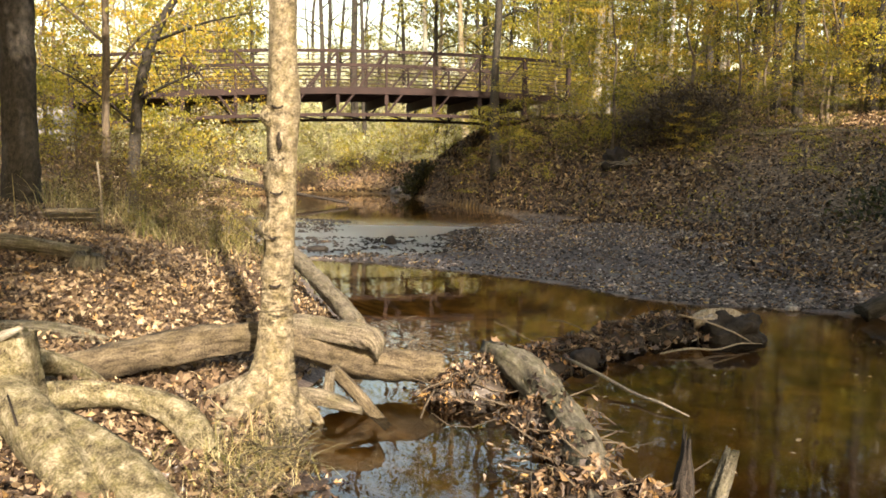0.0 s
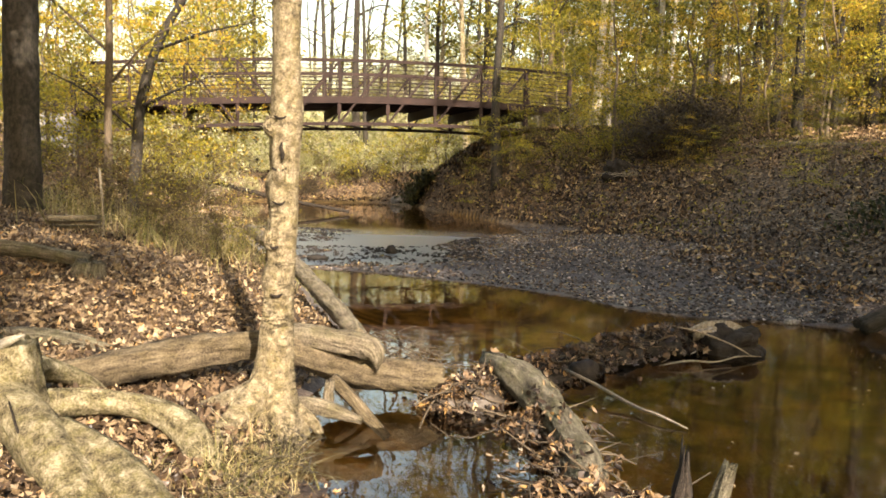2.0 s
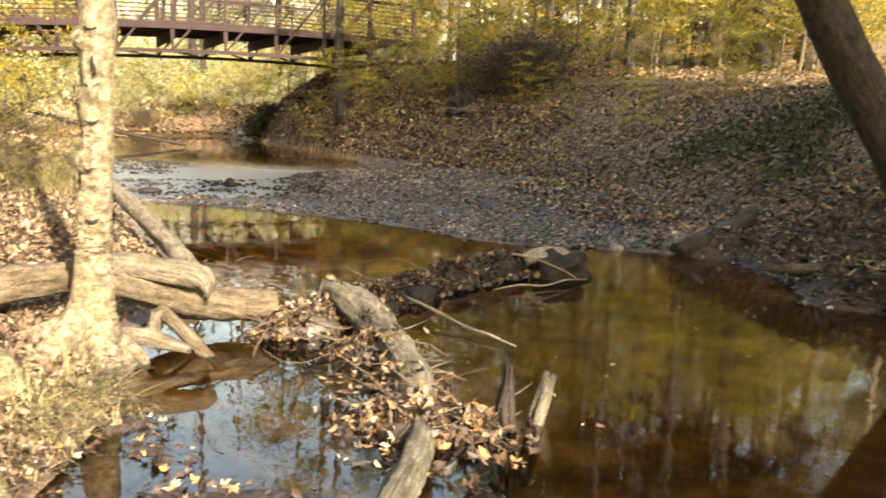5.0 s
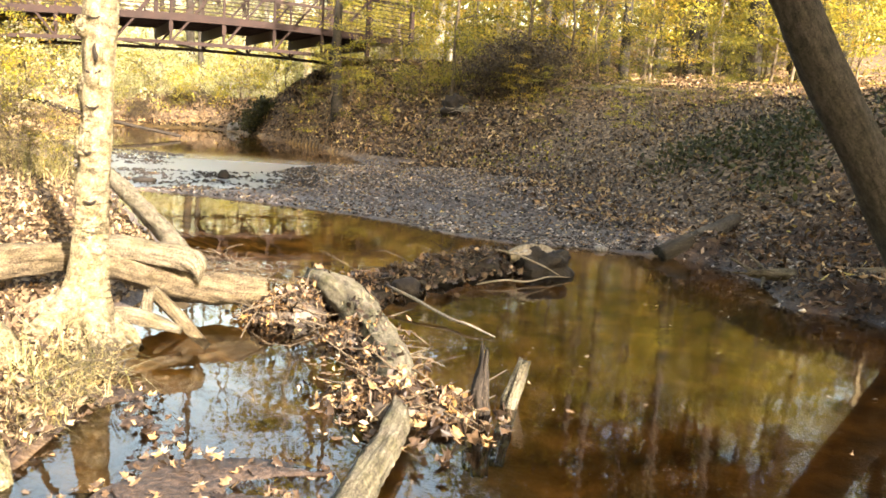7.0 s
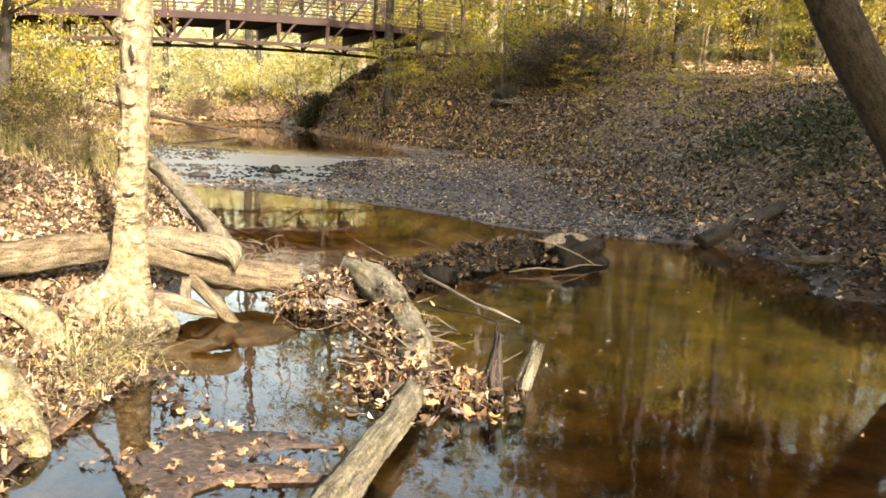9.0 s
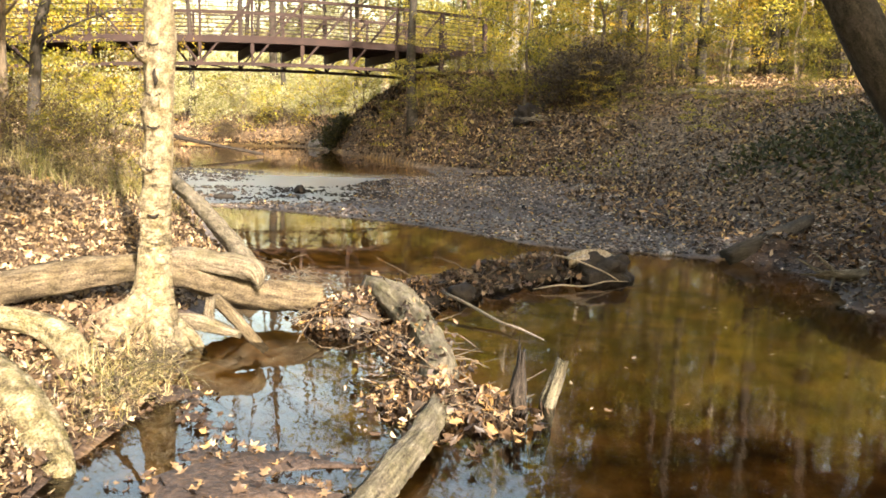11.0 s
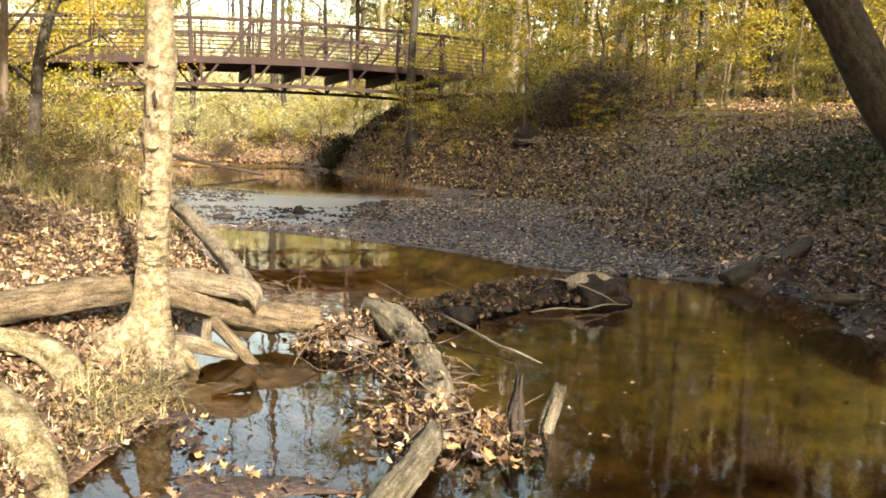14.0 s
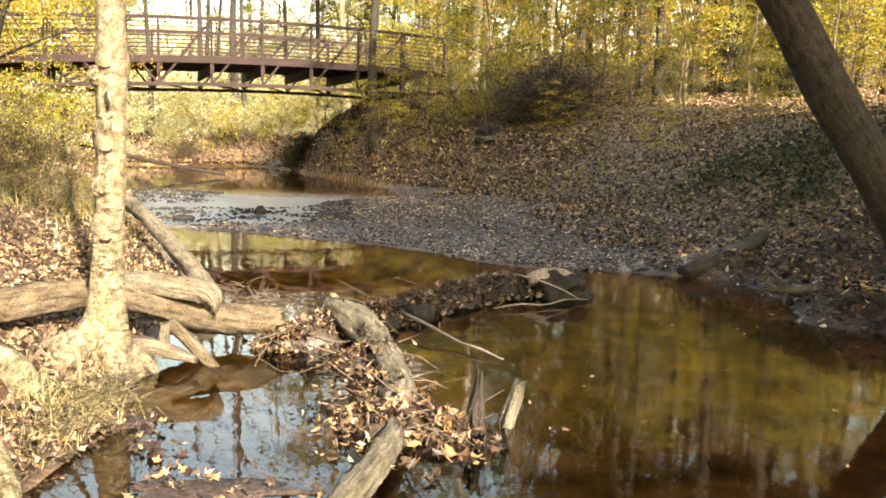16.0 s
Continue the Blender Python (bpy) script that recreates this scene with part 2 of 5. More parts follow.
STEEL = surface("weathering_steel", ((0.3, (0.012, 0.006, 0.0045)), (0.55, (0.025, 0.0125, 0.009)), (0.75, (0.045, 0.023, 0.016))), 2.2, 40, 0.8, 0.2, 0.004)
DECK = surface("grey_deck_boards", ((0.3, (0.16, 0.13, 0.1)), (0.6, (0.30, 0.26, 0.21))), 3, 50, 0.8, 0.3, 0.006)
CONCRETE = surface("abutment_concrete", ((0.3, (0.2, 0.19, 0.17)), (0.7, (0.36, 0.34, 0.3))), 2, 40, 0.9, 0.3, 0.01)
STONE = surface("wet_stone", ((0.25, (0.05, 0.045, 0.04)), (0.5, (0.16, 0.14, 0.12)), (0.75, (0.42, 0.39, 0.34))), 5, 40, 0.55, 0.6, 0.02)
WET_ROCK = surface("black_wet_rock", ((0.3, (0.010, 0.008, 0.007)), (0.6, (0.03, 0.025, 0.02)), (0.8, (0.07, 0.06, 0.05))), 5, 40, 0.7, 0.7, 0.03, spec=0.15)
MUD = surface("grey_mud", ((0.3, (0.025, 0.019, 0.014)), (0.6, (0.07, 0.054, 0.04)), (0.8, (0.14, 0.115, 0.085))), 4, 50, 0.5, 0.4, 0.02)
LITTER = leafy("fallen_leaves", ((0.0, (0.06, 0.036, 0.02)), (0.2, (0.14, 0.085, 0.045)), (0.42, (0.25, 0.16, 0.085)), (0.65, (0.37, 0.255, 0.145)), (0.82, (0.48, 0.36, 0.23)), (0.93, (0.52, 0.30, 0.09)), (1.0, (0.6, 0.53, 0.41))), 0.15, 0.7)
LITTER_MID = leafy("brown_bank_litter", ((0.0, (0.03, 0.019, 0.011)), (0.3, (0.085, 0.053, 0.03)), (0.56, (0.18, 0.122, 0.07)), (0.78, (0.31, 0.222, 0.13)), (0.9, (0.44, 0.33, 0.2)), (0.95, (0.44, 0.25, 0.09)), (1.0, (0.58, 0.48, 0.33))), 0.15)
# darker copy of the litter: the right bank's shade is put into its colour
LITTER_SHADED = leafy("shaded_leaf_litter", ((0.0, (0.014, 0.009, 0.006)), (0.4, (0.05, 0.03, 0.016)), (0.66, (0.15, 0.088, 0.042)), (0.85, (0.34, 0.21, 0.10)), (0.95, (0.52, 0.37, 0.20)), (1.0, (0.5, 0.38, 0.08))), 0.1, 0.7)
LITTER_DAM = leafy("dam_leaf_mix", ((0.0, (0.016, 0.010, 0.007)), (0.35, (0.05, 0.031, 0.019)), (0.58, (0.125, 0.078, 0.046)), (0.8, (0.23, 0.15, 0.085)), (0.92, (0.38, 0.22, 0.08)), (0.97, (0.38, 0.29, 0.19)), (1.0, (0.5, 0.4, 0.24))), 0.15, 0.5)
LITTER_WET = leafy("wet_leaves", ((0.0, (0.02, 0.013, 0.009)), (0.5, (0.06, 0.038, 0.023)), (0.85, (0.14, 0.09, 0.055)), (1.0, (0.34, 0.25, 0.16))), 0.05, 0.4)
YELLOW_LEAF = leafy("yellow_leaves", ((0.0, (0.14, 0.13, 0.018)), (0.3, (0.30, 0.28, 0.035)), (0.65, (0.48, 0.42, 0.05)), (0.9, (0.58, 0.45, 0.05)), (1.0, (0.46, 0.28, 0.035))), 0.5)
GOLD_LEAF = leafy("golden_leaves", ((0.0, (0.22, 0.15, 0.02)), (0.4, (0.44, 0.32, 0.035)), (0.8, (0.60, 0.42, 0.045)), (1.0, (0.58, 0.30, 0.03))), 0.5)
OLIVE_LEAF = leafy("olive_canopy_leaves", ((0.0, (0.03, 0.033, 0.01)), (0.5, (0.08, 0.08, 0.02)), (0.85, (0.17, 0.145, 0.032)), (1.0, (0.30, 0.24, 0.04))), 0.45)
PALE_STRAW = leafy("bleached_grass", ((0.0, (0.20, 0.16, 0.07)), (0.4, (0.42, 0.34, 0.17)), (1.0, (0.66, 0.57, 0.36))), 0.3)
GREEN_LEAF = leafy("yellow_green_leaves", ((0.0, (0.07, 0.075, 0.014)), (0.35, (0.17, 0.16, 0.024)), (0.7, (0.31, 0.265, 0.035)), (1.0, (0.47, 0.37, 0.045))), 0.5)
RUSSET_LEAF = leafy("russet_leaves", ((0.0, (0.05, 0.032, 0.016)), (0.4, (0.12, 0.08, 0.035)), (0.75, (0.22, 0.165, 0.06)), (1.0, (0.34, 0.30, 0.08))), 0.4)
DARK_LEAF = leafy("dark_green_leaves", ((0.0, (0.02, 0.023, 0.008)), (0.5, (0.045, 0.05, 0.016)), (1.0, (0.11, 0.10, 0.032))), 0.35)
PALE_LEAF = leafy("pale_straw_leaves", ((0.0, (0.12, 0.12, 0.035)), (0.3, (0.36, 0.36, 0.12)), (0.6, (0.58, 0.56, 0.26)), (0.85, (0.72, 0.68, 0.42)), (1.0, (0.8, 0.74, 0.55))), 0.5)
BRAMBLE_LEAF = leafy("dead_bramble_leaves", ((0.0, (0.018, 0.012, 0.008)), (0.5, (0.05, 0.034, 0.02)), (0.85, (0.11, 0.075, 0.035)), (1.0, (0.2, 0.16, 0.05))), 0.25)
STRAW = leafy("dry_grass", ((0.0, (0.12, 0.12, 0.03)), (0.3, (0.24, 0.22, 0.07)), (0.6, (0.42, 0.34, 0.15)), (1.0, (0.6, 0.5, 0.27))), 0.4)
PEBBLE = leafy("gravel_stones", ((0.0, (0.02, 0.017, 0.015)), (0.4, (0.055, 0.043, 0.037)), (0.68, (0.15, 0.12, 0.102)), (0.88, (0.32, 0.265, 0.23)), (1.0, (0.55, 0.49, 0.44))), 0.0, 0.55)


# ---- mesh makers ----
def fast_mesh(name, v, f):
    """A mesh from arrays: places (n, 3) and faces (m, k) of one size."""
    me = bpy.data.meshes.new(name)
    v, f = np.asarray(v, dtype=np.float32), np.asarray(f, dtype=np.int32)
    me.vertices.add(len(v))
    me.vertices.foreach_set("co", v.ravel())
    me.loops.add(f.size)
    me.loops.foreach_set("vertex_index", f.ravel())
    me.polygons.add(len(f))
    me.polygons.foreach_set("loop_start", np.arange(0, f.size, f.shape[1], dtype=np.int32))
    me.polygons.foreach_set("loop_total", np.full(len(f), f.shape[1], dtype=np.int32))
    me.update(calc_edges=True)
    return me


def put(name, me, material, parent=None, label="", smooth=True):
    me.materials.append(material)
    if smooth:
        me.polygons.foreach_set("use_smooth", np.ones(len(me.polygons), dtype=bool))
    ob = new(name, me)
    if parent is not None:
        ob.parent = parent
    return tagged(ob, label=label)


def spline(points, n):
    """n places along a smooth curve through the points, any width of row."""
    p = np.asarray(points, dtype=float)
    if len(p) == 2:
        k = np.linspace(0, 1, n)[:, None]
        return p[0] * (1 - k) + p[1] * k
    q = np.vstack([2 * p[0] - p[1], p, 2 * p[-1] - p[-2]])
    out = []
    for s in np.linspace(0, len(p) - 1 - 1e-9, n):
        i = int(s)
        u = s - i
        a, b, c, d = q[i], q[i + 1], q[i + 2], q[i + 3]
        out.append(0.5 * (2 * b + (c - a) * u + (2 * a - 5 * b + 4 * c - d) * u * u + (3 * b - a - 3 * c + d) * u ** 3))
    return np.array(out)


def tube_arrays(points, n=16, sides=10, lump=0.08, freq=2.0, seed=0, flat=1.0, ragged=0.0, groove=0.0):
    """A limb: rows of (x, y, z, radius) swept into a lumpy closed tube. Places, faces, uv by corner."""
    row = spline(points, n)
    c, rad = row[:, :3], np.maximum(row[:, 3], 0.002)
    t = np.gradient(c, axis=0)
    t /= np.linalg.norm(t, axis=1)[:, None] + 1e-9
    ref = np.array((0, 0, 1.0)) if abs(t[0][2]) < 0.8 else np.array((1.0, 0, 0))
    a = np.cross(t[0], ref)
    a /= np.linalg.norm(a)
    v, run = [], 0.0
    length = np.concatenate([[0], np.cumsum(np.linalg.norm(np.diff(c, axis=0), axis=1))])
    for i in range(n):
        a = a - t[i] * np.dot(a, t[i])
        a /= np.linalg.norm(a)
        b = np.cross(t[i], a)
        for k in range(sides):
            w = 2 * math.pi * k / sides
            ca, sa = math.cos(w), math.sin(w)
            g = 1.0
            if lump:
                g += lump * 1.6 * noise.noise((ca * freq + seed * 7.3, sa * freq, length[i] * freq * 1.3 / max(rad.mean() * 8, 0.15) * 0.5))
                g += lump * 0.8 * noise.noise((ca * freq * 3 + seed, sa * freq * 3, length[i] * 5))
            if groove:
                g += groove * noise.noise((ca * 5 + seed, sa * 5, length[i] * 1.1)) + groove * 0.7 * noise.noise((ca * 12 + seed, sa * 12, length[i] * 2.2)) + groove * 0.5 * noise.noise((ca * 9, sa * 9 + seed, length[i] * 22))
            end = 0.0
            if ragged and i in (0, n - 1):
                end = (1 if i else -1) * ragged * (0.5 + noise.noise((ca * 4 + seed, sa * 4, i)))
            v.append(c[i] + (a * ca + b * sa * flat) * rad[i] * g + t[i] * end)
    f, uv = [], []
    for i in range(n - 1):
        for k in range(sides):
            k2 = (k + 1) % sides
            f.append((i * sides + k, i * sides + k2, (i + 1) * sides + k2, (i + 1) * sides + k))
            uv += [(k / sides, length[i]), ((k + 1) / sides, length[i]), ((k + 1) / sides, length[i + 1]), (k / sides, length[i + 1])]
    base = len(v)
    v += [c[0] + t[0] * 0.15 * rad[0], c[-1] - t[-1] * 0.15 * rad[-1]]
    for k in range(sides):
        k2 = (k + 1) % sides
        f.append((k2, k, base))
        f.append(((n - 1) * sides + k, (n - 1) * sides + k2, base + 1))
        uv += [((k + 1) / sides, 0), (k / sides, 0), (k / sides, -0.1), (k / sides, length[-1]), ((k + 1) / sides, length[-1]), (k / sides, length[-1] + 0.1)]
    return [tuple(p) for p in v], f, uv


def tubes_mesh(name, many):
    v, f, uv = [], [], []
    for a, b, c in many:
        o = len(v)
        v += a
        f += [tuple(i + o for i in q) for q in b]
        uv += c
    me = bpy.data.meshes.new(name)
    me.from_pydata(v, [], f)
    lay = me.uv_layers.new(name="UVMap")
    lay.data.foreach_set("uv", np.array(uv, dtype=np.float32).ravel())
    return me


def limb(name, points, material, parent=None, label="", **k):
    return put(name, tubes_mesh(name, [tube_arrays(points, **k)]), material, parent, label)


def box_between(a, b, w, h, up=(0, 0, 1)):
    """A bevel-edged bar from a to b, w wide and h high: places and quads."""
    a, b, up = Vector(a), Vector(b), Vector(up)
    d = (b - a).normalized()
    s = d.cross(up).normalized()
    u = s.cross(d)
    e = min(w, h) * 0.12
    ring = [(-w / 2 + e, -h / 2), (w / 2 - e, -h / 2), (w / 2, -h / 2 + e), (w / 2, h / 2 - e), (w / 2 - e, h / 2), (-w / 2 + e, h / 2), (-w / 2, h / 2 - e), (-w / 2, -h / 2 + e)]
    v = [tuple(p + s * x + u * y) for p in (a, b) for x, y in ring]
    f = [(i, (i + 1) % 8, 8 + (i + 1) % 8, 8 + i) for i in range(8)] + [tuple(reversed(range(8))), tuple(range(8, 16))]
    return v, f


def sweep(name, points, w, h, material, parent=None, label=""):
    """One unbroken box beam through the points."""
    p = [Vector(q) for q in points]
    v, f = [], []
    for i, q in enumerate(p):
        d = (p[min(i + 1, len(p) - 1)] - p[max(i - 1, 0)]).normalized()
        s = d.cross(Vector((0, 0, 1))).normalized()
        u = s.cross(d)
        v += [tuple(q + s * x * w / 2 + u * y * h / 2) for x, y in ((-1, -1), (1, -1), (1, 1), (-1, 1))]
        if i:
            o = 4 * i
            f += [(o - 4 + k, o - 4 + (k + 1) % 4, o + (k + 1) % 4, o + k) for k in range(4)]
    f += [(3, 2, 1, 0), tuple(range(len(v) - 4, len(v)))]
    me = bpy.data.meshes.new(name)
    me.from_pydata(v, [], f)
    return put(name, me, material, parent, label, smooth=False)


def bars(name, list_of_bars, material, parent=None, label=""):
    v, f = [], []
    for a, b in list_of_bars:
        o = len(v)
        v += a
        f += [tuple(i + o for i in q) for q in b]
    me = bpy.data.meshes.new(name)
    me.from_pydata(v, [], f)
    return put(name, me, material, parent, label, smooth=False)


LOBED = np.array([(0, 0, 0), (0.16, 0.2, 0.03), (0.5, 0.16, 0.10), (0.26, 0.42, 0.03), (0.44, 0.72, 0.08), (0.15, 0.66, 0.02), (0, 1, 0.08),
                  (-0.15, 0.66, 0.02), (-0.44, 0.72, 0.08), (-0.26, 0.42, 0.03), (-0.5, 0.16, 0.10), (-0.16, 0.2, 0.03)])
LOBED_F = [(0, 1, 5), (1, 2, 3), (1, 3, 5), (3, 4, 5), (5, 6, 7), (0, 5, 7), (0, 7, 11), (11, 9, 10), (11, 7, 9), (9, 7, 8)]
OVAL = np.array([(0, 0, 0), (0.24, 0.32, 0.07), (0.2, 0.68, 0.07), (0, 1, 0.03), (-0.2, 0.68, 0.07), (-0.24, 0.32, 0.07)])
OVAL_F = [(0, 1, 2), (0, 2, 3), (0, 3, 4), (0, 4, 5)]
KITE = np.array([(0, 0, 0), (0.3, 0.45, 0.08), (0, 1, 0), (-0.3, 0.45, 0.08)])
KITE_F = [(0, 1, 2), (0, 2, 3)]


def leaves(name, places, size, rng, shape=0, tilt=0.5, hang=False):
    """Loose leaves at the places, each turned its own way. size: (least, most)."""
    base, faces = ((LOBED, LOBED_F), (OVAL, OVAL_F), (KITE, KITE_F))[shape]
    p = np.asarray(places, dtype=float)
    n = len(p)
    s = rng.uniform(size[0], size[1], n)
    yaw = rng.uniform(0, 2 * np.pi, n)
    pitch = rng.normal(0, tilt, n) - (1.0 if hang else 0.0)
    roll = rng.normal(0, tilt, n)
    curl = rng.uniform(-1.0, 2.8, n)
    b = np.repeat(base[None], n, 0)
    b[:, :, 1] -= 0.5
    b[:, :, 2] *= curl[:, None]
    b[:, :, :2] += rng.normal(0, 0.07, (n, len(base), 2))
    b[:, :, 2] += rng.normal(0, 0.05, (n, len(base))) + (b[:, :, 1] ** 2) * rng.uniform(-0.2, 0.9, n)[:, None]
    b[:, :, 0] *= rng.uniform(0.45, 1.15, n)[:, None]
    b *= s[:, None, None]
    cr, sr = np.cos(roll)[:, None], np.sin(roll)[:, None]
    x, z = b[:, :, 0] * cr + b[:, :, 2] * sr, -b[:, :, 0] * sr + b[:, :, 2] * cr
    cp, sp = np.cos(pitch)[:, None], np.sin(pitch)[:, None]
    y, z = b[:, :, 1] * cp - z * sp, b[:, :, 1] * sp + z * cp
    cy, sy = np.cos(yaw)[:, None], np.sin(yaw)[:, None]
    v = np.stack([x * cy - y * sy, x * sy + y * cy, z], 2) + p[:, None, :]
    k = len(base)
    f = (np.array(faces)[None] + (np.arange(n) * k)[:, None, None]).reshape(-1, 3)
    return fast_mesh(name, v.reshape(-1, 3), f)


def pebbles(name, places, size, rng, flat=0.6):
    """Small worn stones: lopsided eight-sided pebbles."""
    p = np.asarray(places, dtype=float)
    n = len(p)
    base = np.array([(1, 0, 0), (0.6, 0.7, 0.1), (-0.5, 0.8, 0), (-1, 0, 0.1), (-0.6, -0.7, 0), (0.5, -0.8, 0.1), (0.15, 0.1, 0.9), (0, 0, -0.6)])
    faces = np.array([(i, (i + 1) % 6, 6) for i in range(6)] + [((i + 1) % 6, i, 7) for i in range(6)])
    s = size[0] + (size[1] - size[0]) * rng.random(n) ** 2.5
    b = base[None] * rng.uniform(0.7, 1.25, (n, 8, 1)) * s[:, None, None]
    b[:, :, 2] *= flat
    yaw = rng.uniform(0, 2 * np.pi, n)
    cy, sy = np.cos(yaw)[:, None], np.sin(yaw)[:, None]
    v = np.stack([b[:, :, 0] * cy - b[:, :, 1] * sy * 0.8, b[:, :, 0] * sy + b[:, :, 1] * cy * 0.8, b[:, :, 2]], 2) + p[:, None, :]
    f = (faces[None] + (np.arange(n) * 8)[:, None, None]).reshape(-1, 3)
    return fast_mesh(name, v.reshape(-1, 3), f)


def blades(name, places, height, rng, lean=0.5, width=0.012):
    """Grass blades, bending over, three joints each."""
    p = np.asarray(places, dtype=float)
    n = len(p)
    h = rng.uniform(height[0], height[1], n)
    yaw = rng.uniform(0, 2 * np.pi, n)
    bend = np.abs(rng.normal(0.25, lean, n)).clip(0, 1.6)
    rows = []
    for k, w in ((0, 1), (0.4, 0.9), (0.75, 0.6), (1.0, 0.12)):
        out = h * bend * k ** 1.8
        up = h * k * np.sqrt(np.clip(1 - (bend * k * 0.6) ** 2, 0.1, 1))
        for side in (-1, 1):
            rows.append(np.stack([p[:, 0] + np.cos(yaw) * out - np.sin(yaw) * side * width * w * (0.6 + h), p[:, 1] + np.sin(yaw) * out + np.cos(yaw) * side * width * w * (0.6 + h), p[:, 2] + up], 1))
    v = np.stack(rows, 1)
    faces = np.array([(0, 1, 3, 2), (2, 3, 5, 4), (4, 5, 7, 6)])
    f = (faces[None] + (np.arange(n) * 8)[:, None, None]).reshape(-1, 4)
    return fast_mesh(name, v.reshape(-1, 3), f)


# ---- the lie of the land ----
SHORE_LEFT = np.array([(-60, -1), (0, 1.9), (2.2, 1.3), (2.7, -0.4), (3.2, -0.72), (3.65, -0.68), (4.1, -0.58), (4.95, -0.54), (5.7, -0.68), (6.2, -0.76), (7, -0.62), (8.15, -0.58),
                       (10.4, -1.41), (12.5, -2.1), (13.8, -2.45), (14.2, -3.2), (17.5, -3.7), (20.3, -4.3), (25, -6.2), (33.5, -9.2), (38, -12.5), (42, -20), (46, -34), (400, -190)])
SHORE_RIGHT = np.array([(-60, 7), (0, 5.4), (5, 5.3), (6.5, 5.4), (6.95, 4.85), (8.1, 5.35), (9.1, 5.2), (9.45, 4.7), (9.75, 3.9), (9.9, 3.2), (10.34, 2.52), (11.4, 1.76), (12.35, 0.65),
                        (13.15, -0.66), (13.85, -2.4), (14.2, -1.5), (17.5, -0.8), (17.87, -0.3), (20, 0.6), (21.1, 1.14), (22.2, 2.08), (24, 2.0), (26.8, 1.5), (29, 0.72), (32.4, -0.62), (36.8, -2.05), (39, -4.2), (41, -8.5), (44, -18), (46, -30), (400, -180)])
BANK_FOOT = np.array([(-60, 8), (0, 6.4), (6, 6.2), (9, 6.0), (12, 5.7), (15, 5.7), (18, 5.7), (20, 5.0), (22, 3.7), (25, 2.2), (26.8, 1.5), (29, 0.74), (32.4, -0.58), (36.8, -1.95), (40, -3.6), (44, -12), (47, -26), (400, -170)])


def along(table, y):
    return np.interp(y, table[:, 0], table[:, 1])


def soft(x, a, b):
    k = np.clip((x - a) / (b - a), 0, 1)
    return k * k * (3 - 2 * k)


def rough_noise(x, y, scale, seed):
    """Smooth cheap unevenness out of a few waves."""
    r = np.random.RandomState(seed)
    out = 0
    for i in range(7):
        w = r.uniform(0, 2 * np.pi)
        k = scale * r.uniform(0.6, 2.2)
        out = out + np.sin((x * np.cos(w) + y * np.sin(w)) * k + r.uniform(0, 6.3))
    return out / 4.0


